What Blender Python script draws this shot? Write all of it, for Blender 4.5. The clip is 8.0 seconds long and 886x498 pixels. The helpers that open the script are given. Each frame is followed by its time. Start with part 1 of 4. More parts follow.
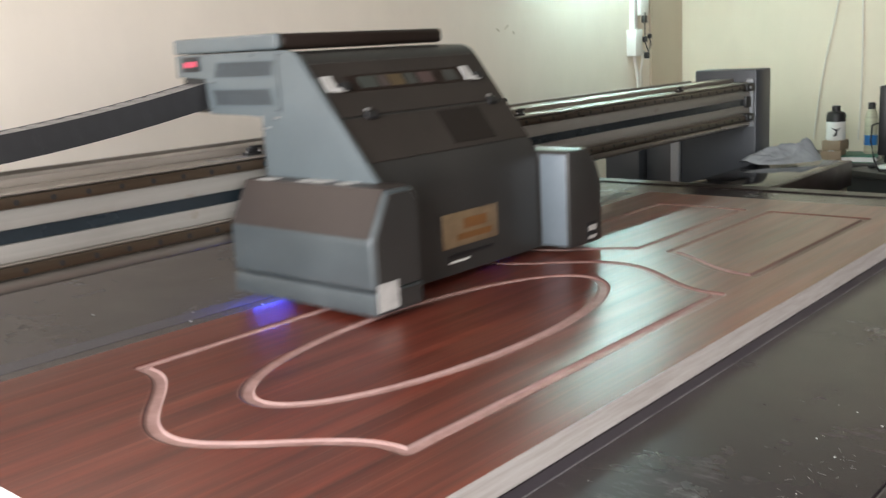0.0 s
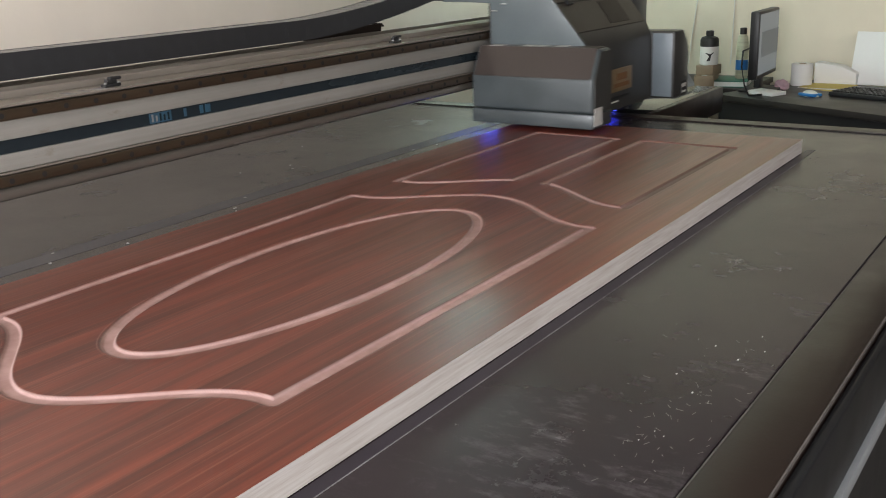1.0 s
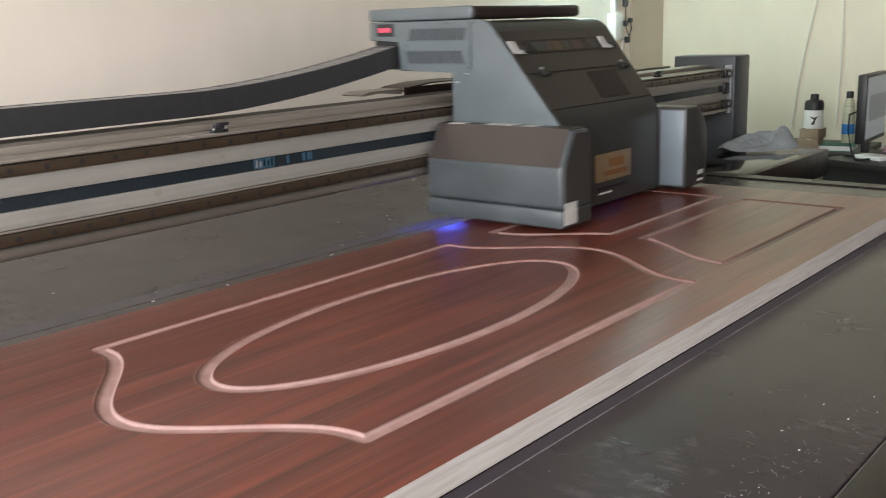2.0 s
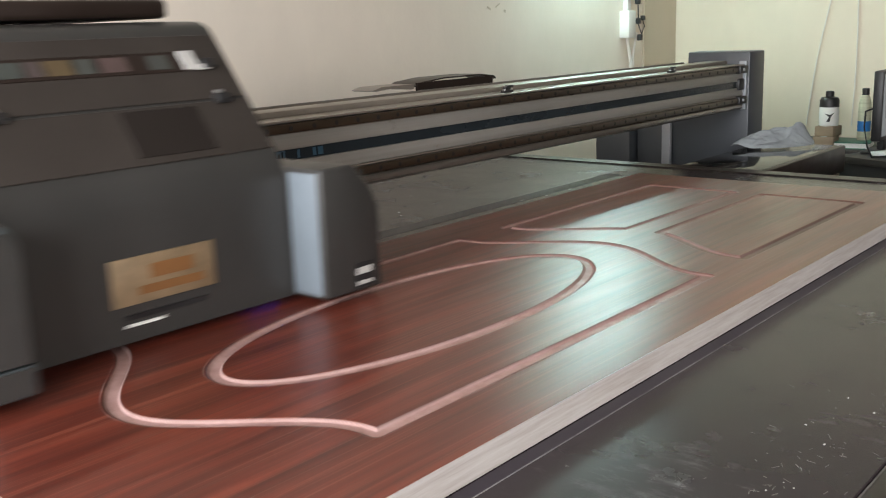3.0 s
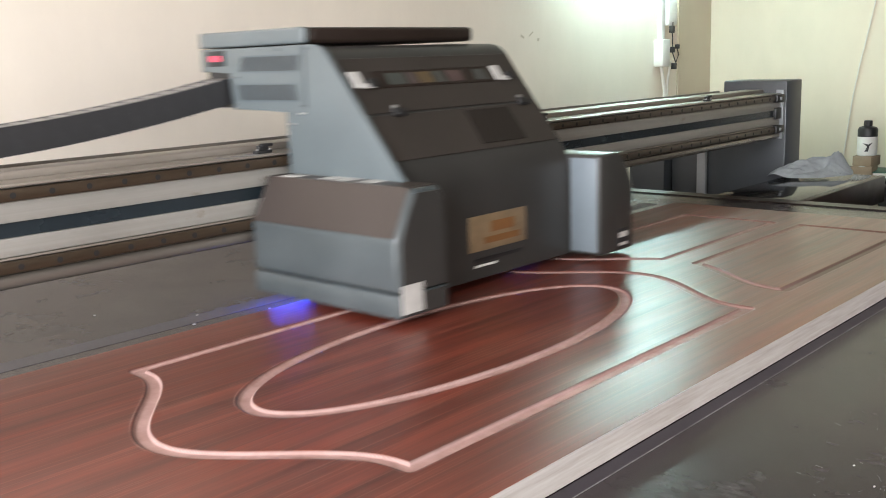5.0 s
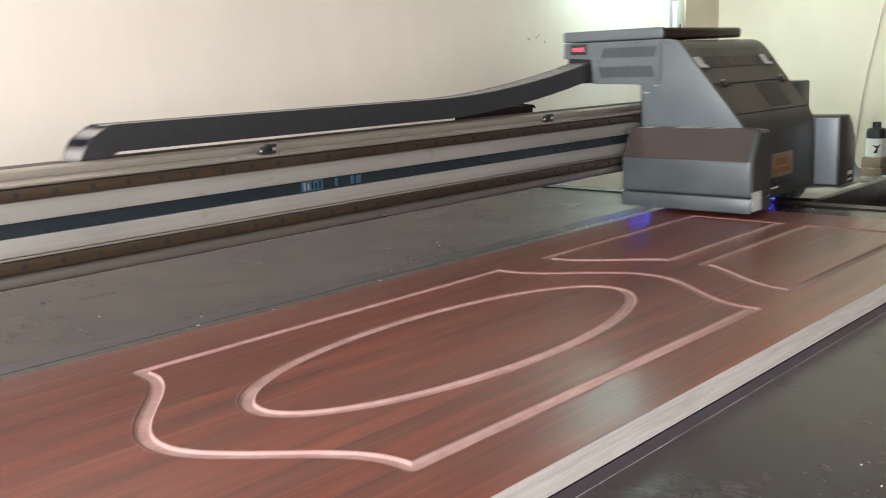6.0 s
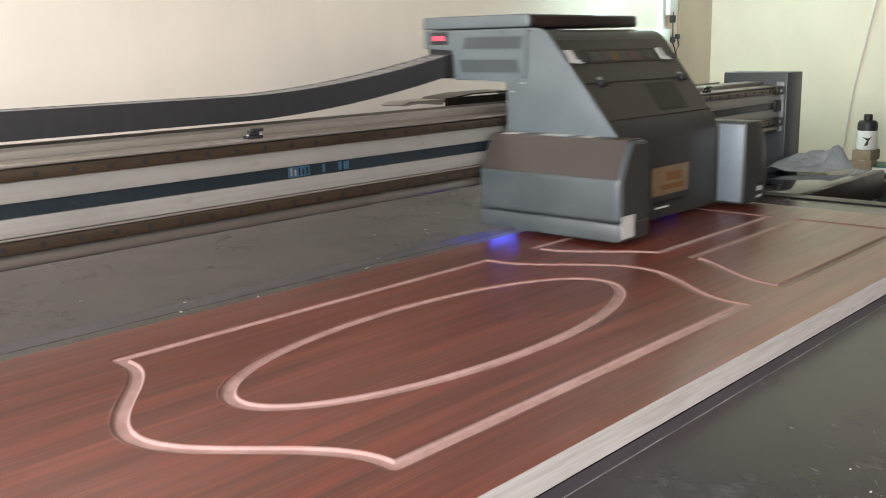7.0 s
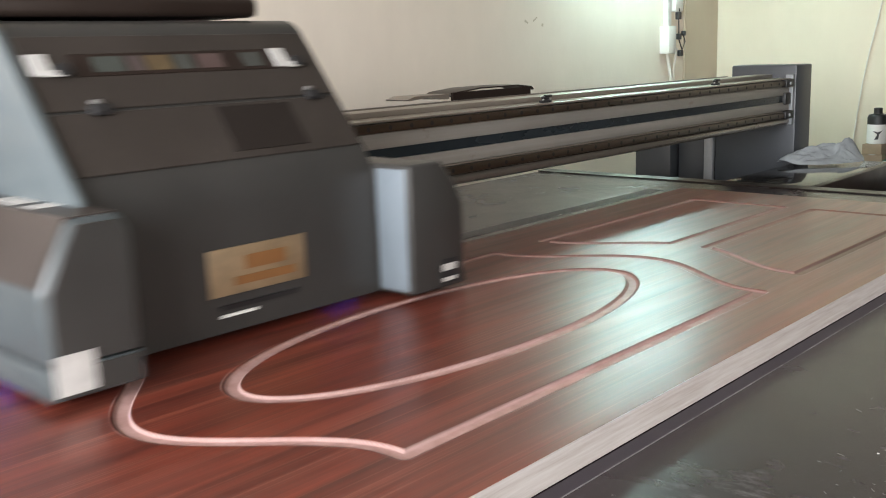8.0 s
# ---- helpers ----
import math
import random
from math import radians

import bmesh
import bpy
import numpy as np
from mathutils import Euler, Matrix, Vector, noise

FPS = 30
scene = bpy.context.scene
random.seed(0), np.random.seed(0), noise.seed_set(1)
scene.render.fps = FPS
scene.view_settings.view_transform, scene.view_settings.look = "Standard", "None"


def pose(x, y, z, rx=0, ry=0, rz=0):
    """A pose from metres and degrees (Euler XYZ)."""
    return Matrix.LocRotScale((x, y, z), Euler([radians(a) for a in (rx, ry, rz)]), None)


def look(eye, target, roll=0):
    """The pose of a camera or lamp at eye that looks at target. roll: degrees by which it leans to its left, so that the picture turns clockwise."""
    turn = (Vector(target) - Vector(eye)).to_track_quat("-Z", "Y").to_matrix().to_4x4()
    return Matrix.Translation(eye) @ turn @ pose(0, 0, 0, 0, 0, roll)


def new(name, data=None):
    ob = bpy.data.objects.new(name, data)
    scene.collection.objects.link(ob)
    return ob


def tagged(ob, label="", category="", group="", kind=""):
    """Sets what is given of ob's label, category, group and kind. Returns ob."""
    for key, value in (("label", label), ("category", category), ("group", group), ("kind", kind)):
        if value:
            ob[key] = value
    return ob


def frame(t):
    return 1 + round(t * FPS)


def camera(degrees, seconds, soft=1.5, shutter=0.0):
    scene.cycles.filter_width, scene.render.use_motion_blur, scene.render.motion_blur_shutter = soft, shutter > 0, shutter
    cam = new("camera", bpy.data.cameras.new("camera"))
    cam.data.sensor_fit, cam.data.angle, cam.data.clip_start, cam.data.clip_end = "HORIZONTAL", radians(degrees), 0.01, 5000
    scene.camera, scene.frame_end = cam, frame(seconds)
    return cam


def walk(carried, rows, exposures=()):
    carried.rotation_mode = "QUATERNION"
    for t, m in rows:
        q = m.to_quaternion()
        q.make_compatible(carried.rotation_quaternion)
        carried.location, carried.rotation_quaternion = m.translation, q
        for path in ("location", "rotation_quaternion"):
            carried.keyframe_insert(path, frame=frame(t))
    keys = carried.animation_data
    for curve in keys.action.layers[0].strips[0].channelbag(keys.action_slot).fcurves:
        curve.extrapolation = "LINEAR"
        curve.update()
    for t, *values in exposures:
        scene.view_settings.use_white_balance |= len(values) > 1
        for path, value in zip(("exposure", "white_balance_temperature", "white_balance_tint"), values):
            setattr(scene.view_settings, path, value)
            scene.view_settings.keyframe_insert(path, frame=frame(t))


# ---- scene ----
cam = camera(48.9, 8.0, 1.0, 0.5)
PATH = [
    (0, (-0.414, -0.601, 1.376), (1.057, 0.691, 0.966), -3.0),
    (0.5, (-0.388, -0.578, 1.366), (1.141, 0.611, 0.868), -2.5),
    (1, (-0.376, -0.604, 1.398), (1.198, 0.486, 0.818), -2.1),
    (1.2, (-0.372, -0.601, 1.38), (1.202, 0.523, 0.874), -2.5),
    (2.3, (-0.381, -0.594, 1.365), (1.096, 0.677, 0.914), -1.8),
    (2.5, (-0.364, -0.571, 1.357), (1.126, 0.679, 0.893), -1.8),
    (3, (-0.364, -0.58, 1.351), (1.112, 0.694, 0.909), -2.1),
    (3.5, (-0.363, -0.565, 1.36), (1.086, 0.743, 0.922), -2.0),
    (4, (-0.356, -0.559, 1.353), (1.101, 0.746, 0.935), -1.7),
    (4.5, (-0.356, -0.562, 1.358), (1.097, 0.753, 0.956), -1.7),
    (5, (-0.352, -0.562, 1.35), (1.093, 0.765, 0.965), -2.0),
    (5.2, (-0.351, -0.559, 1.35), (1.095, 0.768, 0.965), -1.9),
    (6.3, (-0.331, -0.564, 1.339), (1.102, 0.78, 0.966), -2.3),
    (6.5, (-0.322, -0.556, 1.351), (1.123, 0.768, 0.954), -1.8),
    (7, (-0.324, -0.547, 1.349), (1.121, 0.772, 0.938), -1.1),
    (7.5, (-0.318, -0.538, 1.335), (1.124, 0.785, 0.921), -1.1),
    (8, (-0.304, -0.526, 1.317), (1.134, 0.806, 0.92), -2.0),
]
walk(cam, [(t, look(eye, target, roll)) for t, eye, target, roll in PATH], [(0.0, 0.01), (0.5, -0.06), (1.0, -0.1), (1.8, -0.05), (2.5, 0.0), (3.0, 0.04), (3.5, 0.26), (7.0, 0.25), (8.0, 0.2)])

# ---------------------------------------------------------------- light
world = bpy.data.worlds.new("world")
scene.world = world
world.use_nodes = True
sky = world.node_tree.nodes.new("ShaderNodeTexSky")
sky.sky_type, sky.sun_disc = "NISHITA", False
sky.sun_elevation, sky.sun_rotation = radians(48), radians(200)
world.node_tree.links.new(sky.outputs[0], world.node_tree.nodes["Background"].inputs[0])
world.node_tree.nodes["Background"].inputs[1].default_value = 0.12


def window_light(name, m, w, h, watts, colour):
    data = bpy.data.lights.new(name, "AREA")
    data.shape, data.size, data.size_y, data.energy, data.color = "RECTANGLE", w, h, watts, colour
    ob = new(name, data)
    ob.matrix_world = m
    return ob


# daylight in the window openings of the two walls behind the camera
window_light("window_light_west", look((-2.02, -0.2, 1.75), (0, -0.2, 1.5)), 2.4, 1.5, 194, (0.97, 0.97, 1.0))
window_light("window_light_south", look((-0.4, -3.42, 1.75), (-0.4, 0, 1.6)), 2.4, 1.5, 54, (1.0, 0.94, 0.88))

# ---------------------------------------------------------------- materials


class Nodes:
    """A node material with a principled shader, built step by step."""

    def __init__(self, name, rough=0.5, metal=0.0, coat=0.0, coat_rough=0.1):
        self.mat = bpy.data.materials.new(name)
        self.mat.use_nodes = True
        self.tree = self.mat.node_tree
        self.bsdf = self.tree.nodes["Principled BSDF"]
        self.bsdf.inputs["Roughness"].default_value = rough
        self.bsdf.inputs["Metallic"].default_value = metal
        self.bsdf.inputs["Coat Weight"].default_value = coat
        self.bsdf.inputs["Coat Roughness"].default_value = coat_rough
        self.coord = self.tree.nodes.new("ShaderNodeTexCoord").outputs["Object"]

    def add(self, kind, **values):
        node = self.tree.nodes.new(kind)
        for key, value in values.items():
            node.inputs[key.replace("_", " ")].default_value = value
        return node

    def link(self, a, b):
        self.tree.links.new(a, b)

    def noise(self, scale, detail=4, stretch=(1, 1, 1), rough=0.55):
        m = self.add("ShaderNodeMapping", Scale=stretch)
        self.link(self.coord, m.inputs[0])
        n = self.add("ShaderNodeTexNoise", Scale=scale, Detail=detail, Roughness=rough)
        self.link(m.outputs[0], n.inputs["Vector"])
        return n.outputs["Fac"]

    def ramp(self, fac, stops):
        r = self.tree.nodes.new("ShaderNodeValToRGB")
        while len(r.color_ramp.elements) < len(stops):
            r.color_ramp.elements.new(0.5)
        for e, (p, c) in zip(r.color_ramp.elements, stops):
            e.position = p
            e.color = (*c, 1) if not isinstance(c, float) else (c, c, c, 1)
        self.link(fac, r.inputs[0])
        return r.outputs[0]

    def mix(self, fac, a, b, blend="MIX"):
        n = self.tree.nodes.new("ShaderNodeMix")
        n.data_type, n.blend_type = "RGBA", blend
        for socket, v in ((n.inputs[0], fac), (n.inputs[6], a), (n.inputs[7], b)):
            if hasattr(v, "is_linked"):
                self.link(v, socket)
            elif isinstance(v, float):
                socket.default_value = v
            else:
                socket.default_value = (*v, 1)
        return n.outputs[2]

    def colour(self, v):
        self.link(v, self.bsdf.inputs["Base Color"])

    def rough(self, v):
        self.link(v, self.bsdf.inputs["Roughness"])

    def bump(self, v, strength, distance=0.002):
        b = self.add("ShaderNodeBump", Strength=strength, Distance=distance)
        self.link(v, b.inputs["Height"])
        self.link(b.outputs[0], self.bsdf.inputs["Normal"])


def surface(name, colour, rough=0.5, metal=0.0, vary=0.12, scale=6.0, grain=140.0, bump=0.15, coat=0.0, rough_vary=0.08, stretch=(1, 1, 1), gloss=0.5):
    """A painted, moulded or bare surface with blotches, fine grain and uneven gloss."""
    n = Nodes(name, rough, metal, coat)
    n.bsdf.inputs["Specular IOR Level"].default_value = gloss
    low = tuple(c * (1 - vary) for c in colour)
    high = tuple(min(1.0, c * (1 + vary)) for c in colour)
    big = n.noise(scale, 5, stretch)
    fine = n.noise(grain, 3, stretch)
    base = n.ramp(big, [(0.3, low), (0.7, high)])
    n.colour(n.mix(0.25, base, n.ramp(fine, [(0.3, low), (0.7, high)])))
    n.rough(n.ramp(big, [(0.25, max(0.02, rough - rough_vary)), (0.75, min(1.0, rough + rough_vary))]))
    n.bump(fine, bump, 0.0006)
    return n.mat


def glow(name, colour, strength, base=(0.05, 0.05, 0.05)):
    n = Nodes(name, 0.4)
    n.bsdf.inputs["Base Color"].default_value = (*base, 1)
    n.bsdf.inputs["Emission Color"].default_value = (*colour, 1)
    n.bsdf.inputs["Emission Strength"].default_value = strength
    return n.mat


def printed_wood():
    """Red-brown printed wood grain under a clear coat, pale primer in the routed grooves, darker taupe towards the far
    end.
    """
    n = Nodes("printed_wood", 0.42, 0.0, 0.36, 0.3)
    long = n.noise(9, 6, (0.25, 5, 1), 0.62)
    streak = n.noise(13, 5, (0.12, 4, 1))
    pore = n.noise(110, 2, (0.02, 3, 1))
    base = n.ramp(long, [(0.35, (0.0538, 0.0088, 0.0046)), (0.5, (0.1109, 0.0176, 0.0088)), (0.65, (0.2016, 0.0378, 0.0193))])
    base = n.mix(0.45, base, n.ramp(streak, [(0.37, (0.0630, 0.0109, 0.0059)), (0.63, (0.1806, 0.0344, 0.0176))]))
    base = n.mix(n.ramp(pore, [(0.56, 0.0), (0.68, 0.32)]), base, (0.28, 0.12, 0.075))
    dark = n.noise(42, 3, (0.04, 3, 1), 0.6)
    base = n.mix(n.ramp(dark, [(0.53, 0.0), (0.68, 0.42)]), base, (0.045, 0.0085, 0.0055))
    groove = n.tree.nodes.new("ShaderNodeAttribute")
    groove.attribute_name = "groove"
    pale = n.ramp(n.noise(40, 4), [(0.3, (0.34, 0.2, 0.178)), (0.7, (0.45, 0.285, 0.26))])
    # highlight painted along the ridges of the grooves
    crest_glint = n.tree.nodes.new("ShaderNodeAttribute")
    crest_glint.attribute_name = "crest_glint"
    routed = n.tree.nodes.new("ShaderNodeAttribute")
    routed.attribute_name = "routed"
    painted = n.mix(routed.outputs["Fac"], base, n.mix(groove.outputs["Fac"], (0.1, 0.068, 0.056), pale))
    n.colour(n.mix(crest_glint.outputs["Fac"], painted, (0.44, 0.31, 0.29)))
    n.rough(n.ramp(n.noise(12, 4, (0.3, 3, 1)), [(0.3, 0.34), (0.7, 0.42)]))
    for socket, clear, bare in (("Coat Weight", 0.36, 0.0), ("Specular IOR Level", 0.5, 0.12)):
        gloss = n.add("ShaderNodeMapRange", To_Min=clear, To_Max=bare)
        n.link(routed.outputs["Fac"], gloss.inputs[0])
        n.link(gloss.outputs[0], n.bsdf.inputs[socket])
    n.bump(n.noise(160, 3, (0.06, 2, 1)), 0.1, 0.0005)
    return n.mat


def raw_edge():
    n = Nodes("raw_door_edge", 0.8)
    streak = n.noise(14, 5, (0.3, 1, 8), 0.7)
    fine = n.noise(120, 3, (0.1, 1, 2))
    base = n.ramp(streak, [(0.3, (0.4, 0.35, 0.32)), (0.55, (0.54, 0.5, 0.47)), (0.8, (0.62, 0.585, 0.555))])
    n.colour(n.mix(0.3, base, n.ramp(fine, [(0.3, (0.42, 0.34, 0.3)), (0.6, (0.72, 0.69, 0.67))])))
    n.bump(fine, 0.4, 0.001)
    return n.mat


def bed_top():
    """Dark phenolic bed: scuffed, dusty, half-gloss."""
    n = Nodes("bed_top", 0.3)
    big = n.noise(2.2, 6)
    dust = n.noise(5, 8, (1, 1, 1), 0.7)
    scuff = n.noise(38, 6, (1.0, 0.35, 1), 0.7)
    base = n.ramp(big, [(0.3, (0.024, 0.018, 0.021)), (0.7, (0.04, 0.031, 0.034))])
    spots = n.mix(n.ramp(dust, [(0.46, 0.0), (0.6, 0.75)]), (0.0, 0.0, 0.0), n.ramp(scuff, [(0.5, 0.0), (0.63, 0.8)]), "MIX")
    split = n.tree.nodes.new("ShaderNodeSeparateXYZ")
    n.link(n.coord, split.inputs[0])
    front = n.add("ShaderNodeMapRange", From_Min=-0.02, From_Max=-0.14)
    n.link(split.outputs[1], front.inputs[0])
    spots = n.mix(front.outputs[0], n.mix(0.8, spots, (0.0, 0.0, 0.0)), spots)
    n.colour(n.mix(spots, base, (0.14, 0.13, 0.133)))
    n.rough(n.ramp(dust, [(0.3, 0.2), (0.7, 0.3)]))
    n.bsdf.inputs["Specular IOR Level"].default_value = 0.2
    n.bump(n.noise(60, 3), 0.015, 0.0004)
    return n.mat


def wall_paint(name, colour):
    n = Nodes(name, 0.75)
    big = n.noise(0.9, 5)
    smear = n.noise(7, 6, (1, 1, 0.5))
    low, high = tuple(c * 0.93 for c in colour), tuple(min(1, c * 1.03) for c in colour)
    base = n.mix(0.4, n.ramp(big, [(0.3, low), (0.7, high)]), n.ramp(smear, [(0.35, low), (0.65, high)]))
    mark = n.ramp(n.noise(3.3, 8, (1, 1, 1.6), 0.75), [(0.74, 0.0), (0.8, 0.45)])
    n.colour(n.mix(mark, base, tuple(c * 0.62 for c in colour)))
    n.bump(n.noise(55, 5), 0.25, 0.002)
    return n.mat


def stained_metal():
    """Dull brushed aluminium with grey smears and small brown stains."""
    n = Nodes("brushed_aluminium", 0.4, 0.2)
    brushed = n.noise(60, 4, (0.02, 1, 2))
    cloud = n.noise(5, 6, (0.6, 1, 2), 0.65)
    base = n.mix(0.5, n.ramp(cloud, [(0.3, (0.235, 0.222, 0.2)), (0.7, (0.35, 0.336, 0.308))]), n.ramp(brushed, [(0.3, (0.25, 0.238, 0.218)), (0.7, (0.35, 0.336, 0.31))]))
    stain = n.ramp(n.noise(11, 7, (0.8, 1, 1.4), 0.7), [(0.62, 0.0), (0.7, 0.65)])
    n.colour(n.mix(stain, base, (0.2, 0.165, 0.13)))
    n.rough(n.ramp(cloud, [(0.3, 0.33), (0.7, 0.45)]))
    n.bump(brushed, 0.08, 0.0004)
    return n.mat


WOOD, EDGE, BED = printed_wood(), raw_edge(), bed_top()
CREAM = wall_paint("cream_wall_paint", (0.82, 0.74, 0.64))
# for unseen walls, dark so that they send little light back
DULL = wall_paint("reflection_dimming_paint", (0.1, 0.088, 0.076))
YELLOWISH = wall_paint("yellowish_cream_paint", (0.74, 0.665, 0.53))
TAN = wall_paint("tan_wall_tone", (0.58, 0.5, 0.39))
CEILING = wall_paint("ceiling_paint", (0.3, 0.27, 0.24))
FLOOR = surface("floor_tile", (0.2, 0.18, 0.16), 0.35, vary=0.15, scale=3)
SLATE = surface("slate_blue_sheet_metal", (0.098, 0.118, 0.125), 0.34, 0.0, vary=0.1, bump=0.08, coat=0.2)
# darker copy of SLATE: the lamp housing's shade is in the colour
DIM_SLATE = surface("dim_slate_sheet_metal", (0.058, 0.069, 0.073), 0.36, 0.0, vary=0.16, scale=9, bump=0.08, coat=0.15)
CHARCOAL = surface("charcoal_sheet_metal", (0.016, 0.0165, 0.018), 0.36, 0.0, vary=0.12, bump=0.1, gloss=0.3)
COVER = surface("smoked_brown_cover", (0.021, 0.014, 0.0112), 0.37, vary=0.14, scale=9, gloss=0.3)
# the lids' brown is a reflection put into the base colour
LID_REFLECTION = surface("lid_brown_reflection", (0.0365, 0.0305, 0.0265), 0.36, vary=0.16, scale=9, gloss=0.35)
# the carriage's slate paint with the shade of its front faces put in
SHADED_SLATE = surface("shaded_slate_paint", (0.0365, 0.0355, 0.0335), 0.36, vary=0.12, scale=7, bump=0.08, gloss=0.45)
GLOSSY = surface("glossy_black_plate", (0.014, 0.014, 0.015), 0.1, vary=0.2, rough_vary=0.05)
TINT = surface("tinted_window", (0.02, 0.016, 0.014), 0.4, vary=0.1, gloss=0.2)
BLUE_PRINT = surface("blue_print", (0.025, 0.07, 0.11), 0.4, vary=0.4, scale=60)
GANTRY = surface("gantry_slate_paint", (0.05, 0.057, 0.066), 0.4, vary=0.1, bump=0.08)
# brown of the dull ceiling's reflection, given as a colour
SHOULDER_REFLECTION = surface("shoulder_brown_reflection", (0.037, 0.0285, 0.025), 0.42, vary=0.15)
TAPE = surface("purple_black_tape", (0.022, 0.016, 0.026), 0.4, vary=0.2)
REAR_TAPE = surface("faded_lavender_tape", (0.075, 0.068, 0.08), 0.45, vary=0.25, scale=9, stretch=(0.3, 2, 1))
# paler slate that carries window light in its colour
LIT_SLATE = surface("lit_slate_sheet", (0.165, 0.195, 0.22), 0.36, vary=0.1)
FAINT = surface("faint_tape_edge", (0.2, 0.19, 0.19), 0.7, vary=0.6, scale=14)
SCUFF = surface("dusty_worn_edge", (0.1, 0.09, 0.085), 0.7, vary=0.5, scale=30)
BLACK = surface("black_plastic", (0.016, 0.016, 0.017), 0.45, vary=0.2)
GROOVE_BLACK = surface("black_rubber", (0.012, 0.012, 0.012), 0.7, vary=0.2)
ALU = stained_metal()
LIP = surface("bare_aluminium_lip", (0.27, 0.238, 0.205), 0.36, 0.4, vary=0.12, stretch=(0.2, 1, 3))
POLISHED = surface("polished_aluminium_edge", (0.22, 0.195, 0.17), 0.24, 0.6, vary=0.12, stretch=(0.2, 1, 3))
RAIL = surface("oiled_steel_rail", (0.062, 0.043, 0.028), 0.34, 0.5, vary=0.3, scale=12, stretch=(0.3, 1, 3))
BELT = surface("dark_scale_band", (0.02, 0.028, 0.034), 0.25, 0.2, vary=0.25, stretch=(0.3, 1, 1))
STEEL = surface("zinc_steel", (0.5, 0.5, 0.5), 0.3, 0.9, vary=0.1)
GREYPANEL = surface("grey_panel", (0.3, 0.32, 0.34), 0.4, 0.1, vary=0.08)
WHITE = surface("white_plastic", (0.76, 0.76, 0.73), 0.45, vary=0.04)
PAPER = surface("white_paper", (0.8, 0.8, 0.78), 0.8, vary=0.03)
OFFWHITE = surface("worn_white_sticker", (0.46, 0.45, 0.43), 0.6, vary=0.2, scale=40)
BRASS = surface("orange_brass_plate", (0.24, 0.17, 0.1), 0.45, 0.2, vary=0.25, scale=30)
CARD = surface("cardboard", (0.3, 0.225, 0.155), 0.8, vary=0.14, scale=14)
CLOTH = surface("grey_rag", (0.3, 0.33, 0.345), 0.9, vary=0.24, scale=20, grain=500, bump=0.5)
DESKTOP = surface("desk_laminate", (0.03, 0.027, 0.025), 0.4, vary=0.14, gloss=0.25)
GREEN = surface("green_folder", (0.02, 0.13, 0.09), 0.5, vary=0.12)
BLUE = surface("blue_plastic", (0.03, 0.2, 0.52), 0.4, vary=0.1)
YELLOW = surface("yellow_paper", (0.65, 0.52, 0.15), 0.8, vary=0.1)
PALEYELLOW = surface("pale_yellow_plastic", (0.5, 0.5, 0.36), 0.45, vary=0.3, scale=18, stretch=(0.1, 0.1, 4))
PINK = surface("pink_wrap", (0.5, 0.34, 0.38), 0.6, vary=0.2, scale=30)
CABLE = surface("white_cable", (0.74, 0.72, 0.66), 0.5, vary=0.08)
UV = glow("uv_lamp", (0.035, 0.1, 1.0), 140.0)
UV_DIM = glow("uv_lamp_dim", (0.06, 0.08, 1.0), 35.0)
LED = glow("red_digits", (1.0, 0.06, 0.14), 1.5)
TUBE = glow("white_tube", (0.66, 1.0, 0.97), 112.0, (0.8, 0.8, 0.8))
# glow of the added fill tube
FILL_TUBE = glow("warm_fill_tube", (1.0, 0.93, 0.84), 13.0, (0.8, 0.8, 0.8))
SCREEN = glow("monitor_picture", (0.5, 0.56, 0.6), 0.24)
SCREEN_BAR = glow("monitor_window", (0.17, 0.2, 0.23), 0.3)

# ---------------------------------------------------------------- mesh helpers


def finish_plain(bm, name, material, rounded=False):
    mesh = bpy.data.meshes.new(name)
    bmesh.ops.recalc_face_normals(bm, faces=bm.faces)
    for f in bm.faces:
        f.smooth = rounded
    if rounded:
        for e in bm.edges:
            e.smooth = len(e.link_faces) == 2 and e.calc_face_angle(0) < 0.6
    bm.to_mesh(mesh)
    bm.free()
    mesh.materials.append(material)
    return mesh


def part(name, bm, material, parent=None, label="", rounded=True):
    ob = new(name, finish_plain(bm, name, material, rounded))
    if parent is not None:
        ob.parent = parent
    if label:
        ob["label"] = label
    return ob


def thing(name, label, category, group="", kind="", at=(0, 0, 0), rz=0.0):
    ob = new(name)
    ob.matrix_basis = pose(*at, 0, 0, rz)
    return tagged(ob, label, category, group, kind)


def box(x0, x1, y0, y1, z0, z1, bevel=0.0, segments=2, bm=None):
    bm = bm or bmesh.new()
    made = bmesh.ops.create_cube(bm, size=1)["verts"]
    for v in made:
        v.co = Vector((x0 + (v.co.x + 0.5) * (x1 - x0), y0 + (v.co.y + 0.5) * (y1 - y0), z0 + (v.co.z + 0.5) * (z1 - z0)))
    if bevel:
        edges = list({e for v in made for e in v.link_edges})
        bmesh.ops.bevel(bm, geom=edges, offset=bevel, segments=segments, affect="EDGES", profile=0.5)
    return bm


